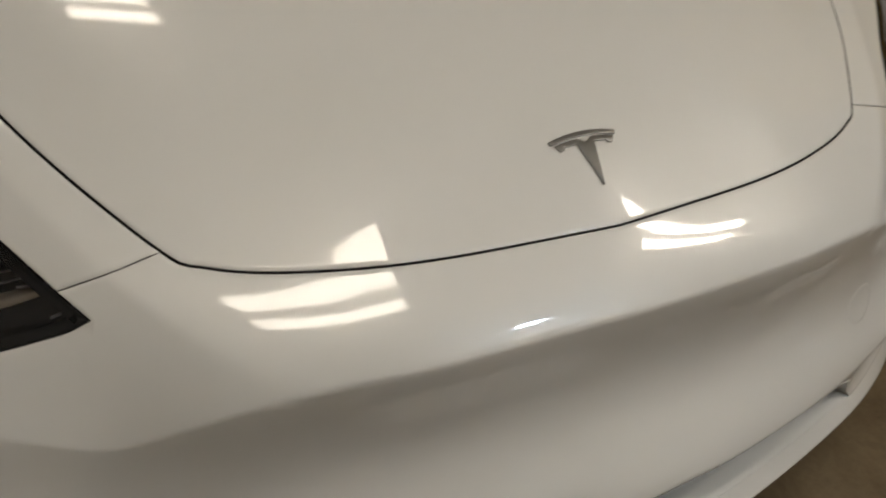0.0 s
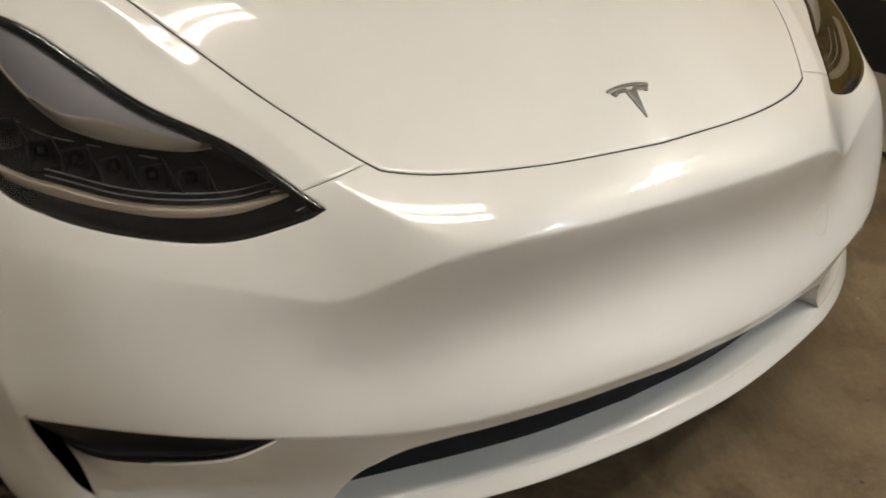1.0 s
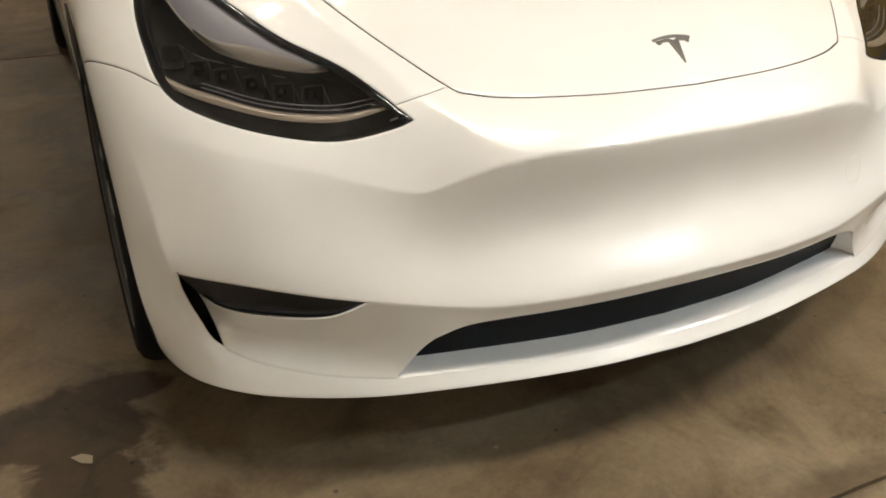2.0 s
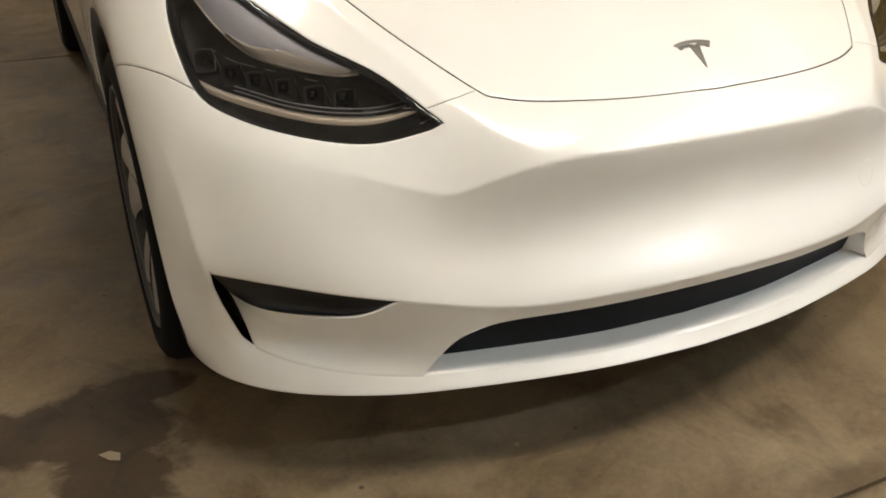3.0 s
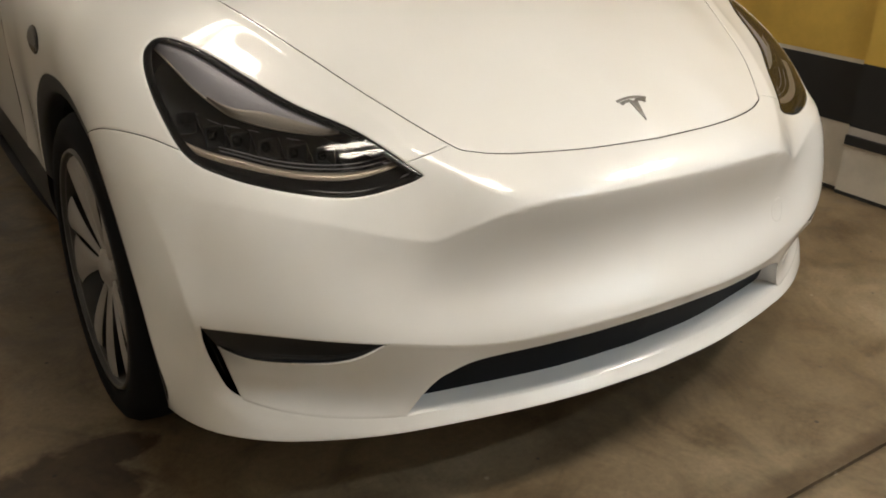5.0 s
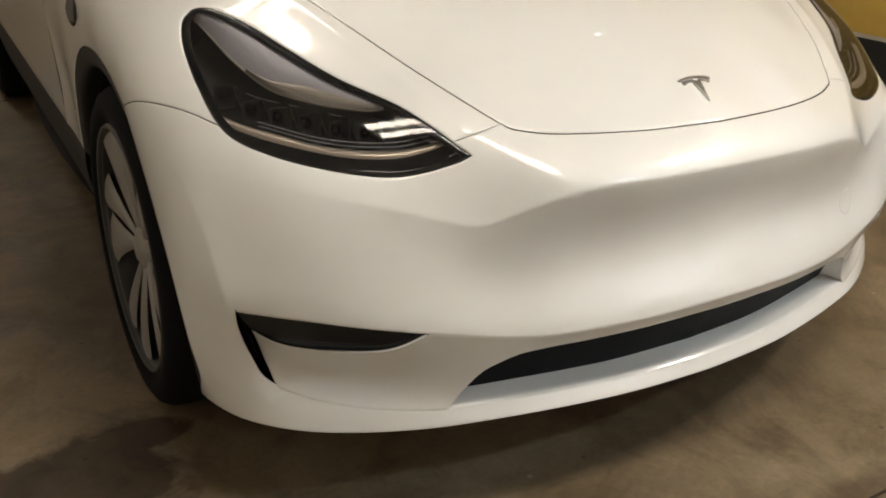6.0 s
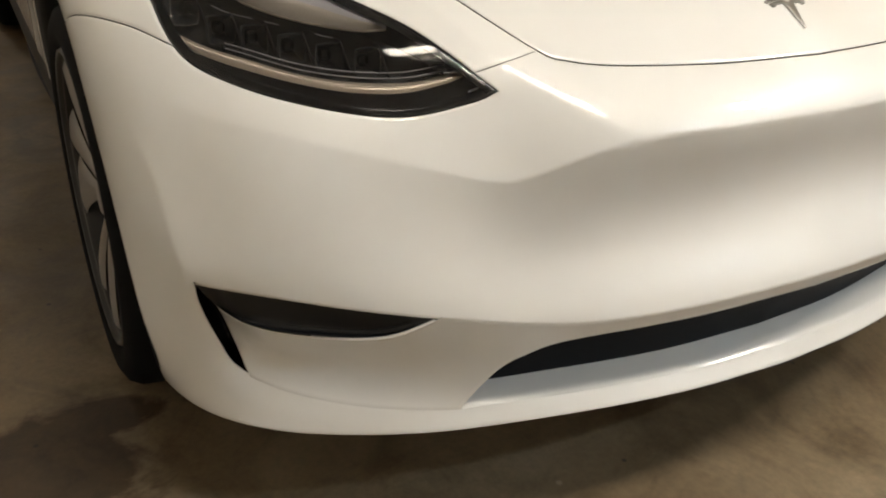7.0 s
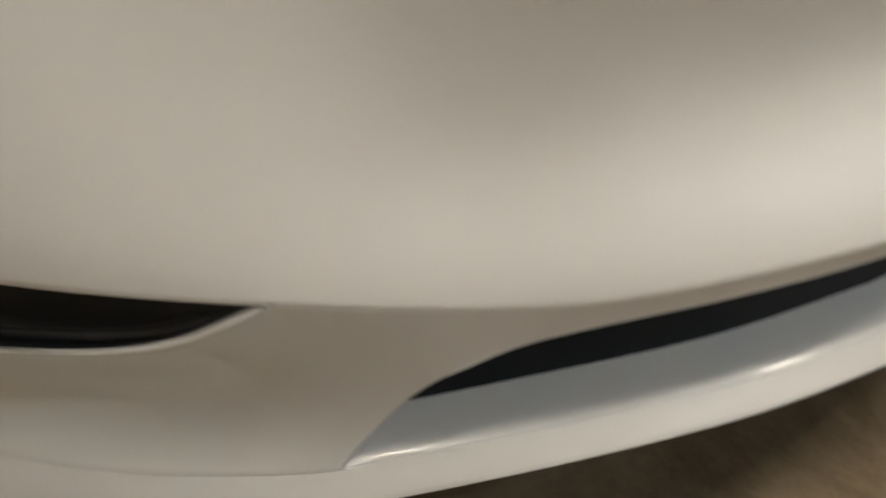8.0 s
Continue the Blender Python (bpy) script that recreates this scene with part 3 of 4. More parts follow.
# ------------------------------------------------------------------ the place
def floor_patch(name, outline, material, z, seed, label, category="stain", kind="structure"):
    rnd = random.Random(seed)
    pts = []
    c = spline(list(outline) + [outline[0]], 0.03)[:-1]
    for p in c:
        n = noise.noise(Vector((p[0] * 9 + seed, p[1] * 9, 0))) * 0.035 + noise.noise(Vector((p[0] * 30, p[1] * 30, seed))) * 0.012
        pts.append((p[0] + n, p[1] + n * 0.7 + rnd.uniform(-0.003, 0.003), z))
    bm = bmesh.new()
    bm.faces.new([bm.verts.new(p) for p in pts])
    bmesh.ops.triangulate(bm, faces=bm.faces[:])
    bmesh.ops.recalc_face_normals(bm, faces=bm.faces[:])
    if sum(f.normal.z for f in bm.faces) < 0:
        bmesh.ops.reverse_faces(bm, faces=bm.faces[:])
    return tagged(part(name, bm, material), label, category, kind=kind)


def build_room():
    x0, x1, y0, y1 = -2.2, 2.07, -2.5, 6.2
    xe, yc = 5.2, 0.1
    jw = 0.006
    me = bpy.data.meshes.new("floor")
    ys, zs = [y0], [0]
    for jy in (-0.377, 3.45):
        ys += [jy - jw, jy - jw, jy + jw, jy + jw]
        zs += [0, -0.012, -0.012, 0]
    ys.append(y1)
    zs.append(0)
    verts = [(x, y, z) for y, z in zip(ys, zs) for x in (x0, xe)]
    me.from_pydata(verts, [], [(2 * i, 2 * i + 1, 2 * i + 3, 2 * i + 2) for i in range(len(ys) - 1)])
    me.materials.append(CONCRETE)
    tagged(new("floor", me), "stained brown concrete garage floor with a saw-cut joint", "floor", kind="structure")
    t = 0.2
    for name, lo, hi, material in (
        # west and south: unseen, set close and white to bounce light onto the car
        ("wall_west", (x0 - t, y0, 0), (x0, y1, CEILING_Z), BOUNCE_WALL),
        ("wall_south", (x0 - t, y0 - t, 0), (xe + t, y0, CEILING_Z), BOUNCE_WALL),
        ("wall_far_east", (xe, y0, 0), (xe + t, yc, CEILING_Z), GREY_WALL),
        ("wall_inner", (x1 + t, yc, 0), (xe + t, yc + t, CEILING_Z), GREY_WALL),
        ("wall_north", (x0 - t, y1, 0), (x1 + t, y1 + t, CEILING_Z), GREY_WALL),
        ("ceiling", (x0 - t, y0 - t, CEILING_Z), (xe + t, y1 + t, CEILING_Z + 0.2), CEIL),
    ):
        tagged(part(name, box_bm(lo, hi), material), "plain unseen painted " + name.split("_")[0], name.split("_")[0], kind="structure")
    wall = tagged(part("wall_east", box_bm((x1, yc, 0), (x1 + t, y1, CEILING_Z)), OFFWHITE),
                  "yellow, black and off-white banded garage wall", "wall", kind="structure")
    for name, z0, z1, material, proud in (("yellow_band", 0.552, CEILING_Z, YELLOW, 0.003), ("black_band", 0.288, 0.535, BLACK_WALL, 0.003),
                                          ("base_strip", 0.0, 0.016, BLACK_WALL, 0.006)):
        part(name, box_bm((x1 - proud, yc, z0), (x1 - 0.0005, y1, z1)), material, wall)
    # a shallow pier on the same wall
    pier = tagged(new("pillar"), "shallow painted pier on the banded wall", "pillar", kind="structure")
    d, ye = 0.03, 0.755
    for name, z0, z1, material in (("yellow_face", 0.545, CEILING_Z, YELLOW), ("black_face", 0.288, 0.545, BLACK_WALL), ("grey_face", 0.255, 0.288, GREY_WALL),
                                   ("bumper_strip", 0.215, 0.255, BLACK_WALL), ("white_face", 0.016, 0.215, OFFWHITE), ("base_face", 0.0, 0.016, BLACK_WALL)):
        extra = 0.012 if name == "bumper_strip" else 0
        part(name, box_bm((x1 - d - extra, yc, z0), (x1 - 0.0035, ye, z1)), material, pier)


def tube_light(x, y, length, glow, apart=0.11, half=0.06, z=CEILING_Z):
    """A ceiling batten with two glowing diffuser strips, running along x."""
    ob = tagged(new("ceiling_light"), "white twin-tube fluorescent batten on the ceiling, rear two added as fill", "ceiling light", "battens on the ceiling")
    ob.location = (x, y, z)
    h = length / 2
    part("housing", box_bm((-h - 0.03, -0.22, -0.05), (h + 0.03, 0.22, 0), 0.006), FIXTURE, ob)
    for side in (-1, 1):
        bm = bmesh.new()
        n = 10
        rings = []
        for px in (-h, h):
            rings.append([bm.verts.new((px, side * apart + half * math.cos(math.pi * i / n), -0.052 - 0.03 * math.sin(math.pi * i / n))) for i in range(n + 1)])
        for i in range(n):
            bm.faces.new((rings[0][i], rings[0][i + 1], rings[1][i + 1], rings[1][i]))
        bm.faces.new(rings[0])
        bm.faces.new(rings[1][::-1])
        bmesh.ops.recalc_face_normals(bm, faces=bm.faces[:])
        part("diffuser", bm, glow, ob)
    for side in (-1, 1):
        part("end_cap", box_bm((side * h - 0.012, -0.205, -0.09), (side * h + 0.012, 0.205, -0.045), 0.004), FIXTURE, ob)
    return ob


def flood_light(x, y, radius, glow, label, z=CEILING_Z):
    """A round lamp with a shallow conical body and a bright face."""
    ob = tagged(new("round_lamp"), label, "lamp")
    ob.location = (x, y, z)
    bm = bmesh.new()
    bmesh.ops.create_cone(bm, cap_ends=True, segments=32, radius1=radius * 1.2, radius2=radius * 1.4, depth=0.06)
    bmesh.ops.translate(bm, verts=bm.verts[:], vec=(0, 0, -0.03))
    part("housing", bm, FIXTURE, ob)
    bm = bmesh.new()
    bmesh.ops.create_cone(bm, cap_ends=True, segments=32, radius1=radius * 0.82, radius2=radius, depth=0.02)
    bmesh.ops.translate(bm, verts=bm.verts[:], vec=(0, 0, -0.071))
    part("diffuser", bm, glow, ob)
    return ob


build_room()
tube_light(-0.55, 1.1, 0.5, TUBE, 0.075, 0.036)
tube_light(-0.28, -0.7, 0.9, TUBE)
tube_light(1.95, -0.95, 0.5, TUBE_NEW)
# no known fixture: added out of view as fill for the car's left flank
tube_light(-1.5, 5.3, 0.7, TUBE)
# second added fill batten, unseen, only there to brighten the banded wall
tube_light(1.25, 3.3, 0.7, TUBE)
flood_light(1.27, -2.3, 0.085, COOL, "small cool white round lamp on the ceiling")
flood_light(1.53, 1.08, 0.025, WARM_SPOT, "tiny warm round lamp on the ceiling")

# ------------------------------------------------------------------ the car
car = tagged(new("car"), "white electric car parked on the concrete floor", "car")
PANEL_STEP = 0.01


def sp(c):
    return spline(c, PANEL_STEP)


hood_half = sp(HOOD_GAP)
back_edge = spline([HOOD_GAP[-1], (-0.4, 1.42, 1.11), (0, 1.43, 1.125), (0.4, 1.42, 1.11), flip(HOOD_GAP[-1])], 0.03)
hood = panel("hood", clean([hood_half, back_edge, flip(hood_half)[::-1]]), PAINT, car, gap=0.002, flange=GAP_BLACK)

# where the hood's gap meets the short seams, and where those reach the lamps
i_seam = int(np.argmin(np.linalg.norm(hood_half - np.array(SHORT_SEAM[0]), axis=1)))
lamp_top = sp(LAMP_TOP)
lamp_low = sp(LAMP_LOW)
i_top = int(np.argmin(np.linalg.norm(lamp_top - np.array(SHORT_SEAM[-1]), axis=1)))
i_low = int(np.argmin(np.linalg.norm(lamp_low - np.array(SEAM[0]), axis=1)))
short_seam = spline([hood_half[i_seam], SHORT_SEAM[1], lamp_top[i_top]], PANEL_STEP)
seam = sp([lamp_low[i_low]] + SEAM[1:])
arch_front = sp(ARCH_FRONT)
lip_bottom = sp(LIP_BOTTOM)

bumper_left = clean([hood_half[:i_seam], short_seam, lamp_top[:i_top][::-1], lamp_low[:i_low], seam, arch_front, lip_bottom[::-1]])
bumper_outline = clean([bumper_left, flip(bumper_left[::-1])])
opening_left = clean([sp(LOW_CREASE), sp(RIDGE_UP), sp(RIDGE_LOW), sp(LIP_TOP)])
opening = clean([opening_left, flip(opening_left[::-1])])
bumper = panel("front_bumper", bumper_outline, PAINT, car, holes=[opening], gap=0.0009, lip=0.008, flange=GAP_BLACK)

sill = [(-0.938, 1.4, 0.445), (-0.938, 1.165, 0.445)]
arch_back = sp(ARCH_BACK)
door_edge = sp([(-0.88, 1.4, 1.04), (-0.94, 1.4, 0.92), (-0.952, 1.4, 0.82), (-0.95, 1.4, 0.7), (-0.94, 1.4, 0.55), (-0.938, 1.4, 0.445)])
fender_outline = clean([hood_half[i_seam:], door_edge, spline(sill, 0.02), arch_back, seam[::-1], lamp_low[i_low:], lamp_top[i_top:][::-1], short_seam[::-1]])
for side in (1, -1):
    line = fender_outline if side == 1 else flip(fender_outline[::-1])
    panel("fender", line, PAINT, car, gap=0.0009, flange=GAP_BLACK)

# lower corner panels and the mouth
MOUTH_SIDE = [(-0.553, -0.004, 0.255), (-0.508, -0.026, 0.32), (-0.48, -0.044, 0.346), (-0.442, -0.056, 0.361), (-0.385, -0.069, 0.367), (-0.30, -0.088, 0.371),
              (-0.177, -0.111, 0.379), (0, -0.128, 0.388)]
def seam_line(points):
    """A line of the outer skin, without the roll of its edge."""
    q = to_chart(spline(points, 0.02))[0]
    return from_chart(q, SKIN.radius(q) + edge_roll(q))


CORNER = Skin([
    (SKIN.point(to_chart(spline(RIDGE_LOW, 0.02))[0]) + [0, -0.0006, 0.0002], 0.02),
    (seam_line(LOW_CREASE[:5]) + [0, 0.0005, 0], 0.02),
    (spline([(-0.607, -0.025, 0.429), (-0.668, 0.012, 0.395), (-0.76, 0.058, 0.396), (-0.825, 0.106, 0.402), (-0.855, 0.18, 0.404)], 0.04), 1),
    (spline([(-0.856, 0.184, 0.404), (-0.838, 0.182, 0.345), (-0.823, 0.140, 0.297)], 0.04), 1),
    (spline(MOUTH_SIDE, 0.04), 1),
    (spline([(-0.60, 0.014, 0.277), (-0.66, 0.045, 0.280), (-0.74, 0.088, 0.292), (-0.79, 0.120, 0.307)], 0.03), 2),
], 1e-5, rolled=False)
FOG_LOW = [(-0.855, 0.165, 0.404), (-0.825, 0.1, 0.402), (-0.76, 0.055, 0.396), (-0.70, 0.024, 0.393), (-0.658, 0.003, 0.400), (-0.607, -0.025, 0.429)]
DUCT_IN = [(-0.827, 0.132, 0.295), (-0.838, 0.165, 0.345), (-0.855, 0.165, 0.404)]
corner_half = clean([sp(RIDGE_LOW[::-1]), sp(DUCT_IN), sp(FOG_LOW), sp(LOW_CREASE[4::-1])])
mouth_half = sp(MOUTH_SIDE)
panel("lower_bumper_panel", clean([corner_half, flip(corner_half[::-1]), flip(mouth_half), mouth_half[::-1]]), PAINT, car, skin=CORNER, gap=0.0, roll=0.0, lip=0.0, spacing=0.012, flare=0.3)

lip_a = across([(-0.64, 0.022, 0.255)] + LIP_TOP, 101) - [0, 0, 0.001]
lip_edge = SKIN.point(to_chart(lip_a)[0])
lip_b = lip_edge + [0, 0.006, 0.0025]
lip_c = lip_edge + [0, 0.016, 0.004]
lip_d = lip_edge + [0, 0.04, 0.006]
lip_e = lip_edge + [0, 0.072, 0.009]
lip_normal = SKIN.normal(to_chart(lip_a)[0])
lip_up = np.array([[0, 0, 1.0]]) - lip_normal[:, 2:] * lip_normal
lip_normal = lip_normal * 0.93 + 0.4 * lip_up / np.linalg.norm(lip_up, axis=1)[:, None]
lip_normal /= np.linalg.norm(lip_normal, axis=1)[:, None]
loft("lower_lip", [lip_edge, lip_b, lip_c, lip_d, lip_e], PAINT, car, first_normal=lip_normal)
mesh_low = lip_a + [0, 0.066, 0.0]
mesh_high = lip_a + [0, 0.004, 0.142]
loft("grille_backing", [mesh_low, mesh_high], GRILLE, car)
under_a = SKIN.point(to_chart(across(LIP_BOTTOM[::-1]))[0]) + [0, 0.004, 0.002]
loft("undertray", [under_a, under_a * [0.97, 1, 1] + [0, 0.05, -0.004], under_a * [0.9, 0.3, 1] + [0, 0.5, -0.02], under_a * [0.9, 0.0, 1] + [0, 1.2, -0.03]], PLASTIC, car)


def resample(c, n):
    d = np.concatenate([[0], np.cumsum(np.linalg.norm(np.diff(c, axis=0), axis=1))])
    t = np.linspace(0, d[-1], n)
    return np.stack([np.interp(t, d, c[:, a]) for a in range(3)], 1)


fog_top = SKIN.point(to_chart(resample(spline(LOW_CREASE[4:], 0.005), 40))[0])
fog_low = CORNER.point(to_chart(resample(spline(FOG_LOW[::-1], 0.005), 40))[0])
ease = np.sin(np.linspace(0, np.pi, 40))[:, None] ** 0.5
mouth_line = resample(spline(MOUTH_SIDE, 0.005), 60)
deep = np.linspace(1, 0.3, 60)[:, None] * np.array([[0.045, 0.068, 0.0]])
for side in (1, -1):
    f = (lambda c: c) if side == 1 else flip
    loft("mouth_wall", [f(mouth_line), f(mouth_line + deep * 0.12 + [-0.002, 0.003, 0.001]), f(mouth_line + deep * 0.5 + [-0.005, 0.004, 0.002]), f(mouth_line + deep)], PAINT, car, nv=4)
for side in (1, -1):
    f = (lambda c: c) if side == 1 else flip
    back = ease * np.array([[0.005, 0.018, 0.0]])
    loft("fog_recess", [f(fog_top + [0, 0.002, 0.002]), f(fog_top + back), f(fog_low + back), f(fog_low + [0, 0.0015, 0.001])], FOG_BLACK, car, nv=4)
    wire("fog_trim", f(fog_low[5:-14] + back[5:-14] * 0.4 + [0, -0.002, 0.011]), 0.0012, GAP_BLACK, car)
    wire("fog_lip", f(fog_low[1:22] + np.linspace(0, 1, 21)[:, None] ** 1.5 * [[0.001, 0.0035, -0.0035]] + [0, 0.0008, -0.0007]), 0.0028, PAINT, car)
    duct = SKIN.point(to_chart(resample(spline(RIDGE_UP, 0.005), 20))[0])
    duct_in = CORNER.point(to_chart(resample(spline(DUCT_IN[::-1], 0.005), 20))[0])
    loft("air_duct", [f(duct + [0.001, 0.003, 0]), f(duct + [0.012, 0.05, 0]), f(duct_in + [0.002, 0.05, 0]), f(duct_in + [0, 0.002, 0])], GLOSS_BLACK, car, nv=4)

# headlights
LAMP_PANEL_LOW = [(-0.809, 0.489, 0.876), (-0.795, 0.439, 0.854), (-0.784, 0.383, 0.83), (-0.771, 0.335, 0.811), (-0.758, 0.304, 0.798), (-0.743, 0.277, 0.788), (-0.706, 0.24, 0.777), (-0.665, 0.211, 0.77), (-0.623, 0.186, 0.766), (-0.592, 0.176, 0.768)]
LAMP_PANEL_TOP = [(-0.804, 0.488, 0.883), (-0.774, 0.464, 0.88), (-0.753, 0.434, 0.869), (-0.728, 0.386, 0.853), (-0.707, 0.332, 0.835), (-0.685, 0.283, 0.815), (-0.665, 0.256, 0.805), (-0.641, 0.226, 0.793), (-0.618, 0.198, 0.782), (-0.595, 0.17, 0.77)]
COVER_LIP = [(-0.771, 0.337, 0.814), (-0.756, 0.309, 0.804), (-0.738, 0.287, 0.798), (-0.697, 0.259, 0.794), (-0.656, 0.23, 0.788), (-0.617, 0.196, 0.777), (-0.593, 0.174, 0.769)]
STRIP_TOP = [(-0.839, 0.304, 0.754), (-0.804, 0.26, 0.741), (-0.767, 0.224, 0.733), (-0.714, 0.179, 0.721), (-0.656, 0.143, 0.714), (-0.594, 0.115, 0.713), (-0.545, 0.101, 0.721), (-0.511, 0.095, 0.731)]
STRIP_LOW = [(-0.838, 0.28, 0.738), (-0.806, 0.244, 0.728), (-0.773, 0.211, 0.72), (-0.72, 0.166, 0.71), (-0.663, 0.131, 0.702), (-0.6, 0.104, 0.701), (-0.545, 0.09, 0.712), (-0.51, 0.085, 0.725)]
MODULES = [(-0.806, 0.347, 0.786), (-0.774, 0.296, 0.769), (-0.739, 0.264, 0.762), (-0.7, 0.232, 0.755), (-0.66, 0.201, 0.747), (-0.617, 0.176, 0.743)]


def on_skin(points, depth):
    q = to_chart(np.asarray(points, float))[0]
    return SKIN.point(q) - SKIN.normal(q) * depth


def ribbon(name, low, top, depth_low, depth_top, bulge, material, parent, label="", n=48, m=7):
    """A curved band between two lines under the skin."""
    a = resample(spline(low, 0.005), n)
    b = resample(spline(top, 0.005), n)
    rows = []
    for k in np.linspace(0, 1, m):
        rows.append(on_skin(a * (1 - k) + b * k, depth_low * (1 - k) + depth_top * k - bulge * math.sin(math.pi * k)))
    P = np.vstack(rows)
    faces = [(r * n + i, r * n + i + 1, (r + 1) * n + i + 1, (r + 1) * n + i) for r in range(m - 1) for i in range(n - 1)]
    return raw_part(name, P, faces, material, parent, label)


def headlight(side):
    f = (lambda c: np.asarray(c, float)) if side == 1 else flip
    outline = clean([lamp_top, lamp_low[::-1]])
    lamp = tagged(new("headlight"), "clear-lensed headlight with dark housing")
    lamp.parent = car
    ring = outline if side == 1 else flip(outline[::-1])
    lens = panel("lens", ring, GLASS, lamp, "clear lens", gap=0.001, lip=0.0, lean=0.1)
    lens.visible_shadow = False
    # black border printed on the lens edge
    q = to_chart(ring)[0]
    inner = from_chart(polygon_inset(q, 0.0105), np.full(len(q), 0.9))
    panel("bezel", ring, GLOSS_BLACK, lamp, "gloss black edge band", holes=[inner], gap=0.0012, depth=0.0015, lip=0.004, spacing=0.02)
    panel("bowl", ring, LAMP_GREY, lamp, gap=0.0015, depth=0.06, lip=0.0)
    edge = clean([ring])
    loft("side_wall", [on_skin(np.vstack([edge, edge[:1]]), 0.004), on_skin(np.vstack([edge, edge[:1]]), 0.061)], LAMP_BLACK, lamp, nv=1)
    ribbon("upper_reflector", f(LAMP_PANEL_LOW), f(LAMP_PANEL_TOP), 0.016, 0.006, 0.004, SILVER, lamp, "pale grey upper cover")
    ribbon("cover_lip", f(LAMP_PANEL_LOW[3:]), f(COVER_LIP), 0.0135, 0.0075, 0.003, COVER_TAN, lamp, "tan lower rim of the cover", m=5)
    low_edge = resample(spline(LAMP_PANEL_LOW, 0.005), 60)
    wire("upper_trim", on_skin(f(low_edge), 0.016), 0.0018, STRIP, lamp, "thin bronze trim")
    ribbon("light_strip", f(STRIP_LOW), f(STRIP_TOP), 0.013, 0.019, 0.004, STRIP, lamp, "pale daytime light strip")
    mid = resample(spline(STRIP_TOP, 0.005), 60)
    for k, lift in enumerate((0.006, 0.012)):
        pts = mid[12:56] + np.array([0.0, 0.012, 0.012]) * (0.6 + 0.7 * k)
        wire("trim_line", on_skin(f(pts), 0.018 + lift), 0.0009, SILVER, lamp)
    lo = resample(spline(STRIP_LOW, 0.005), 48)
    ribbon("lower_bezel", f(lo + np.array([0.0, -0.022, -0.016])), f(lo), 0.02, 0.015, 0.0, GLOSS_BLACK, lamp)
    # chrome ledge, broken by the modules, and the bright hook at the inner tip
    ledge = resample(spline([(m[0], m[1], m[2] + 0.016) for m in MODULES], 0.004), 80)
    for a, b in ((6, 9), (14, 33), (37, 44), (58, 66)):
        wire("ledge", on_skin(f(ledge[a:b]), 0.026), 0.0006, SILVER, lamp)
    wire("hook", on_skin(f(resample(spline([STRIP_TOP[-2], (-0.519, 0.077, 0.727), (-0.513, 0.058, 0.716), (-0.53, 0.065, 0.704)], 0.004), 30)), 0.009), 0.0012, SILVER, lamp, "bright trim hook")
    for i, p in enumerate(MODULES):
        c = on_skin(f([p]), 0.034)[0]
        nrm = SKIN.normal(to_chart(f([p]))[0])[0]
        ahead = Vector((nrm[0] * 0.35, -0.93, 0.1)).normalized()
        rot = ahead.to_track_quat("Z", "Y").to_matrix()
        base = Vector(c - nrm * 0.012)
        # a dark reflector cup: a tapered open box
        bm = bmesh.new()
        rings = []
        for wx, wy, wz in ((0.019, 0.021, 0.016), (0.017, 0.019, 0.016), (0.009, 0.010, -0.012)):
            ring = []
            for k in range(16):
                a = 2 * math.pi * k / 16
                sq = max(abs(math.cos(a)), abs(math.sin(a))) ** 0.7
                ring.append(bm.verts.new(base + rot @ Vector((wx * math.cos(a) / sq, wy * math.sin(a) / sq, wz))))
            rings.append(ring)
        for r0, r1 in zip(rings, rings[1:]):
            for k in range(16):
                bm.faces.new((r0[k], r0[(k + 1) % 16], r1[(k + 1) % 16], r1[k]))
        bm.faces.new(rings[-1])
        bmesh.ops.recalc_face_normals(bm, faces=bm.faces[:])
        part("projector", bm, LAMP_BLACK if i else LAMP_CHROME, lamp)
        bm = bmesh.new()
        bmesh.ops.create_uvsphere(bm, u_segments=16, v_segments=8, radius=0.009)
        bmesh.ops.scale(bm, verts=bm.verts[:], vec=(1, 1, 0.55))
        for face in bm.faces:
            face.smooth = True
        bmesh.ops.rotate(bm, verts=bm.verts[:], cent=(0, 0, 0), matrix=rot)
        bmesh.ops.translate(bm, verts=bm.verts[:], vec=tuple(base - ahead * 0.006))
        part("projector_lens", bm, LENS_DARK, lamp, "small glass projector lens")
        # a slanted blade between neighbouring cups
        bm = bmesh.new()
        bmesh.ops.create_cube(bm, size=1)
        bmesh.ops.scale(bm, verts=bm.verts[:], vec=(0.003, 0.046, 0.03))
        bmesh.ops.bevel(bm, geom=bm.edges[:], offset=0.001, segments=1, affect="EDGES", profile=0.5)
        bmesh.ops.rotate(bm, verts=bm.verts[:], cent=(0, 0, 0), matrix=Euler((0, 0, 0.3 * side)).to_matrix())
        bmesh.ops.rotate(bm, verts=bm.verts[:], cent=(0, 0, 0), matrix=rot)
        bmesh.ops.translate(bm, verts=bm.verts[:], vec=tuple(base + rot @ Vector((0.021 * side, 0, 0.008))))
        part("fin", bm, FIN, lamp)
    return lamp


FIN = mat("fin_grey", (0.03, 0.03, 0.031), 0.25)
headlight(1)
headlight(-1)

# badge on the hood: an arched bar over a tapering stem
def badge_point(x, h):
    return (x, h * 0.88, 0.758 + h * 0.47)


def badge_shape(pts):
    return np.array([badge_point(x, h) for x, h in pts])


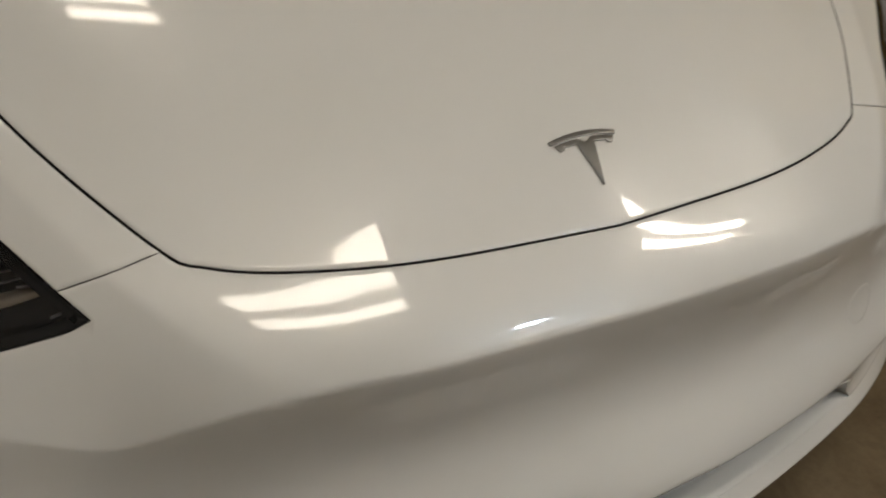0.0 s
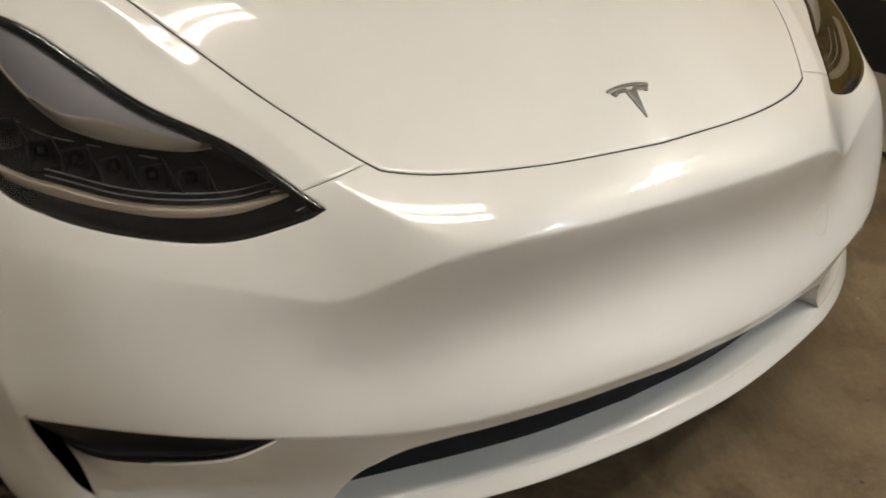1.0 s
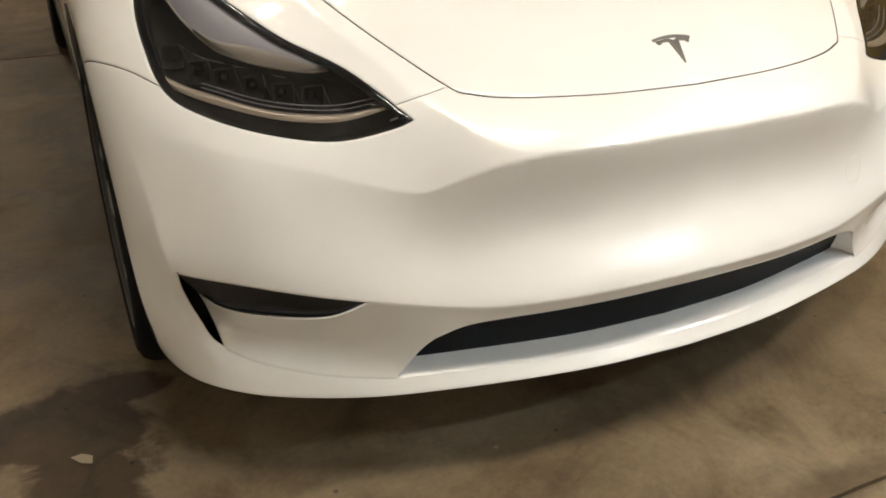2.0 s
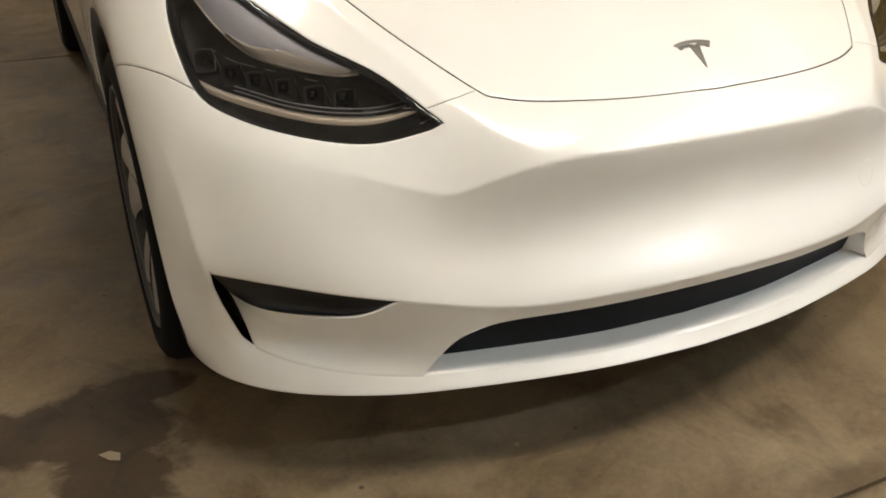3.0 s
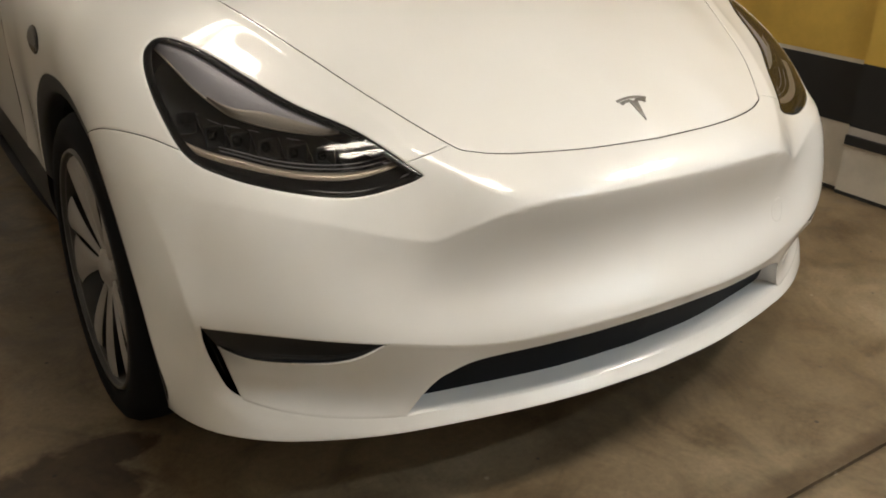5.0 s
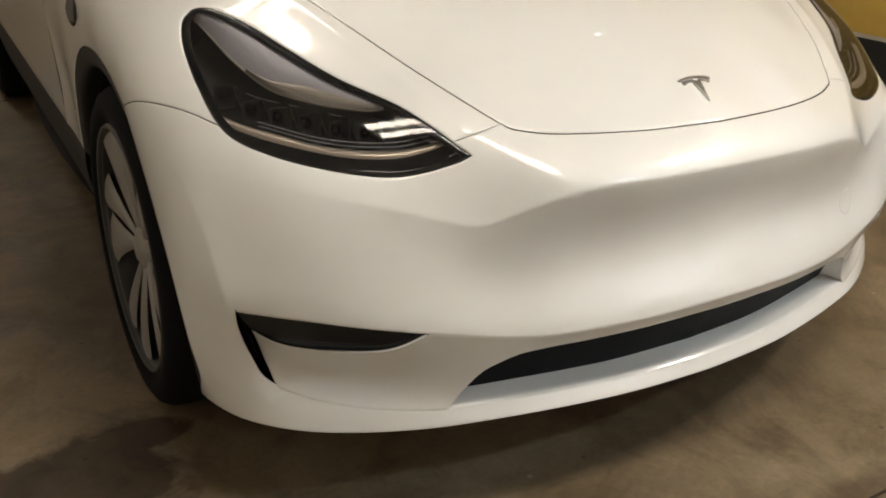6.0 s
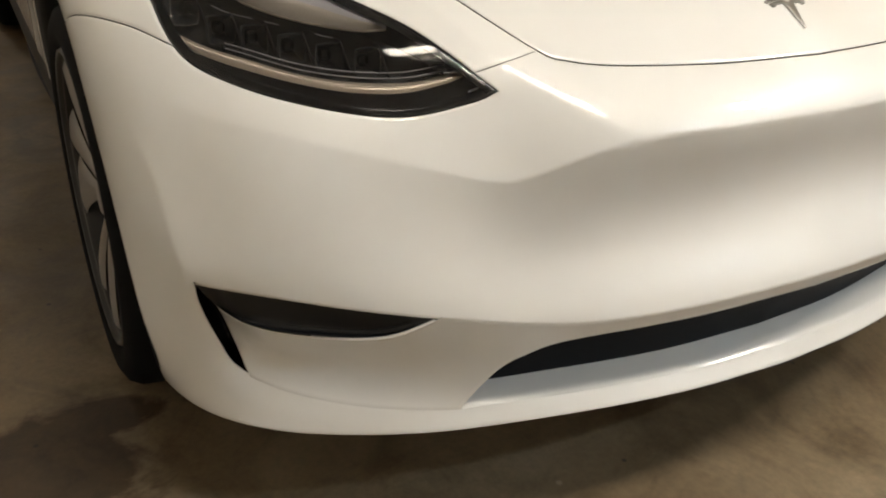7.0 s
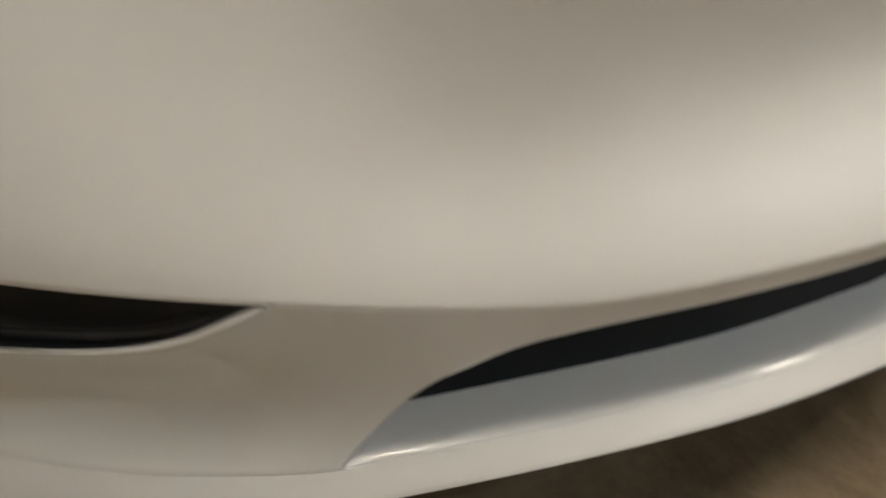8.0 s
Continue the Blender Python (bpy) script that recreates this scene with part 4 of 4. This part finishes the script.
def arc(x0, x1, h_mid, drop, n=13):
    return [(x, h_mid - drop * (x / 0.041) ** 2) for x in np.linspace(x0, x1, n)]


badge = tagged(new("badge"), "dark chrome badge")
badge.parent = car
bar = arc(-0.041, 0.041, 0.0645, 0.0065) + arc(0.0395, -0.0395, 0.0592, 0.006)
panel("badge_bar", badge_shape(bar), CHROME, badge, gap=0.0, depth=-0.0025, lip=0.003, spacing=0.006, roll=0.0)
stem = (arc(-0.036, -0.009, 0.0565, 0.006, 6) + [(0, 0.0505)] + arc(0.009, 0.036, 0.0565, 0.006, 6)
        + [(0.032, 0.0445), (0.027, 0.0455), (0.0255, 0.049), (0.0105, 0.050), (0.0005, -0.003), (-0.0005, -0.003), (-0.0105, 0.050), (-0.0255, 0.049), (-0.027, 0.0455), (-0.032, 0.0445)])
panel("badge_stem", badge_shape(stem), CHROME, badge, gap=0.0, depth=-0.0025, lip=0.003, spacing=0.006, roll=0.0)


def round_cover(name, center, radius, label, proud=0.0007, flare=0.36):
    c = np.asarray(center, float)
    nrm = SKIN.normal(to_chart(c[None])[0])[0]
    u = np.cross(nrm, [0, 0, 1.0])
    u /= np.linalg.norm(u)
    v = np.cross(nrm, u)
    ring = np.array([c + radius * (math.cos(a) * u + math.sin(a) * v) for a in np.linspace(0, 2 * math.pi, 41)[:-1]])
    panel(name, ring, PAINT, car, label, gap=0.0, depth=-proud, lip=proud * 1.7, spacing=0.01, roll=proud * 0.7, flare=flare)


for sx in (-1, 1):
    round_cover("parking_sensor", (0.777 * sx, 0.075, 0.526), 0.0095, "round painted sensor cap", 0.00014, 0.1)
round_cover("tow_cover", (0.460, -0.058, 0.494), 0.03, "round painted tow hook cover")

# fender cameras
for sx in (1, -1):
    f = (lambda c: np.asarray(c, float)) if sx == 1 else flip
    ring = f([(-0.953, 1.0, 0.815), (-0.95, 0.985, 0.84), (-0.948, 0.95, 0.85), (-0.95, 0.91, 0.835), (-0.952, 0.90, 0.81), (-0.953, 0.93, 0.79), (-0.953, 0.97, 0.795)])
    ring = ring if sx == 1 else ring[::-1]
    closed = spline(np.vstack([ring, ring[:1]]), 0.01)[:-1]
    panel("side_camera", closed, GLOSS_BLACK, car, "small black camera pod", gap=0.0, depth=-0.006, lip=0.01, roll=0.003)

# wheel arch trims and liners
arch_full = np.vstack([sp(ARCH_BACK), sp(ARCH_FRONT)[1:]])
for sx in (1, -1):
    f = (lambda c: np.asarray(c, float)) if sx == 1 else flip
    toward = np.array([0, WHEEL[1], 0.33]) - arch_full * [0, 1, 1]
    toward /= np.linalg.norm(toward, axis=1)[:, None]
    a = arch_full + [0.002, 0, 0]
    b = arch_full + toward * 0.022 + [0.004, 0, 0]
    c = arch_full + toward * 0.042 + [0.014, 0, 0]
    d = arch_full + toward * 0.044 + [0.05, 0, 0]
    e = arch_full + toward * 0.01 + [0.30, 0, 0]
    loft("arch_trim", [f(a), f(b), f(c), f(d)], PLASTIC, car, "matte black wheel arch trim", nv=4)
    loft("arch_liner", [f(d), f(e)], GAP_BLACK, car, nv=2)

# inner shell behind the panel gaps
inner_curves = []
for t in np.linspace(-0.62, 0.62, 15):
    y = np.linspace(0.06, 1.38, 24)
    inner_curves.append([(t * (0.7 + 0.3 * min(1, yy)), yy + 0.25 * t * t, 0.0) for yy in y])
grid = np.array(inner_curves)
low = SKIN.point(to_chart(grid.reshape(-1, 3) + [0, 0, 0.95])[0])
core_pts = CORE + (low - CORE) * 0.955
n1, n2 = grid.shape[:2]
raw_part("inner_frame", core_pts, [(i * n2 + j, i * n2 + j + 1, (i + 1) * n2 + j + 1, (i + 1) * n2 + j) for i in range(n1 - 1) for j in range(n2 - 1)], GAP_BLACK, car)


# wheels
def wheel(x, y, side):
    w = tagged(new("wheel"), "silver bladed wheel with black tyre")
    w.parent = car
    w.location = (x, y, 0.352)
    if side > 0:
        w.rotation_euler = (0, 0, math.pi)
    part("tyre", lathe([(0.262, 0.012), (0.275, -0.002), (0.296, -0.010), (0.318, -0.010), (0.338, 0.0), (0.349, 0.018), (0.353, 0.05), (0.353, 0.19), (0.335, 0.24), (0.26, 0.23)], 0), RUBBER, w)
    part("rim", lathe([(0.272, -0.002), (0.268, -0.006), (0.262, -0.004), (0.258, 0.012), (0.25, 0.05), (0.242, 0.16), (0.05, 0.16), (0.0, 0.16)], 0), RIM_DARK, w)
    part("rim_edge", lathe([(0.273, 0.0), (0.270, -0.006), (0.264, -0.006), (0.259, 0.006)], 0), RIM_EDGE, w, "dark rim edge")
    part("hub", lathe([(0.0, 0.014), (0.026, 0.014), (0.031, 0.018), (0.045, 0.024), (0.05, 0.04)], 0), RIM, w, "silver hub cap")
    # five pairs of broad blades, a thin slot inside a pair, a wide opening between pairs
    for k in range(5):
        for start, wide in ((-0.494, 0.49), (0.056, 0.36)):
            a0 = 2 * math.pi * k / 5 + start
            P, nr, na = [], 12, 8
            for i in range(nr + 1):
                t = i / nr
                r = 0.045 + (0.261 - 0.045) * t
                squeeze = 0.62 + 0.38 * t
                sweep = -0.03 * t * t
                for j in range(na + 1):
                    u = j / na
                    a = a0 + sweep + wide / 2 + (u - 0.5) * wide * squeeze
                    xx = 0.002 + 0.024 * (1 - t) ** 1.6 + 0.016 * max(0, abs(2 * u - 1) - 0.4) ** 1.5 + 0.008 * u * t
                    P.append((xx, r * math.cos(a), r * math.sin(a)))
            m = na + 1
            faces = [(i * m + j, i * m + j + 1, (i + 1) * m + j + 1, (i + 1) * m + j) for i in range(nr) for j in range(na)]
            raw_part("blade", P, faces, RIM, w)
    return w


for y in (0.70, 3.59):
    wheel(-0.94, y, -1)
    wheel(0.94, y, 1)


# the rest of the body, behind the front fenders
def side_sheet(side):
    """Doors and rear quarter in one sheet, open over the rear wheel."""
    ys = np.linspace(1.405, 4.55, 80)
    zs = [0.445, 0.465, 0.49, 0.55, 0.68, 0.78, 0.86, 0.93, 0.98, 1.04]
    xs = [0.936, 0.938, 0.938, 0.940, 0.948, 0.952, 0.95, 0.94, 0.92, 0.875]
    P = []
    for y in ys:
        taper = 1 - 0.22 * smoothstep(3.7, 4.6, y) ** 1.5
        arch_z = 0.345 + math.sqrt(max(0, 0.41**2 - (y - 3.59) ** 2)) if abs(y - 3.59) < 0.39 else 0.445
        for x, z in zip(xs, zs):
            zz = max(arch_z, 0.445) + (1.04 - max(arch_z, 0.445)) * (z - 0.445) / 0.595
            P.append((-side * taper * np.interp(zz, zs, xs), y, zz + 0.06 * (y - 1.4) / 3 * (z - 0.445)))
    n = len(zs)
    faces = [(i * n + j, i * n + j + 1, (i + 1) * n + j + 1, (i + 1) * n + j) for i in range(len(ys) - 1) for j in range(n - 1)]
    raw_part("body_side", P, faces, PAINT, car)


side_sheet(1)
side_sheet(-1)
for sx in (-1, 1):
    rocker = [[(sx * x, y, z) for y in np.linspace(1.17, 3.19, 30)] for x, z in ((0.934, 0.448), (0.936, 0.38), (0.918, 0.29), (0.885, 0.225), (0.82, 0.2))]
    loft("rocker_cladding", rocker, PLASTIC, car, "matte black sill cladding", nv=3)


def bow(y, half, z_edge, z_mid, n=21):
    return [(half * u, y, z_mid - (z_mid - z_edge) * u * u) for u in np.linspace(-1, 1, n)]


loft("windscreen", [bow(1.43, 0.80, 1.06, 1.12), bow(1.8, 0.74, 1.30, 1.37), bow(2.25, 0.66, 1.52, 1.585)], GLOSS_BLACK, car, "dark glass")
loft("roof", [bow(2.25, 0.66, 1.52, 1.585), bow(2.8, 0.66, 1.545, 1.62), bow(3.4, 0.63, 1.50, 1.56)], GLOSS_BLACK, car, "black glass roof")
loft("rear_window", [bow(3.4, 0.63, 1.50, 1.56), bow(4.0, 0.62, 1.27, 1.33), bow(4.42, 0.68, 1.13, 1.16)], GLOSS_BLACK, car, "dark glass")
for sx in (-1, 1):
    top = [(sx * 0.80, 1.40, 1.09), (sx * 0.74, 1.8, 1.30), (sx * 0.66, 2.25, 1.52), (sx * 0.66, 2.8, 1.545), (sx * 0.63, 3.4, 1.50), (sx * 0.62, 4.0, 1.27), (sx * 0.68, 4.42, 1.13)]
    bottom = [(sx * 0.875, y, 1.04 + 0.0158 * (y - 1.4)) for y in (1.405, 1.8, 2.25, 2.8, 3.4)] + [(sx * 0.84, 4.0, 1.085), (sx * 0.72, 4.42, 1.09)]
    loft("side_windows", [resample(spline(top, 0.02), 40), resample(spline(bottom, 0.02), 40)], GLOSS_BLACK, car, "dark side glass", nv=4)
loft("tailgate", [bow(4.42, 0.70, 1.10, 1.16), bow(4.58, 0.72, 0.95, 1.0), bow(4.62, 0.73, 0.6, 0.62), bow(4.56, 0.72, 0.3, 0.3)], PAINT, car, nv=6)
loft("floor_pan", [bow(1.0, 0.86, 0.19, 0.19), bow(2.5, 0.9, 0.19, 0.19), bow(4.5, 0.7, 0.25, 0.25)], PLASTIC, car)

# ------------------------------------------------------------------ marks on the floor
floor_patch("flake", [(-1.115, 0.325, 0), (-1.07, 0.335, 0), (-1.055, 0.305, 0), (-1.085, 0.295, 0)], FLAKE, 0.004, 5, "small pale flake lying on the damp concrete", "flake", "")
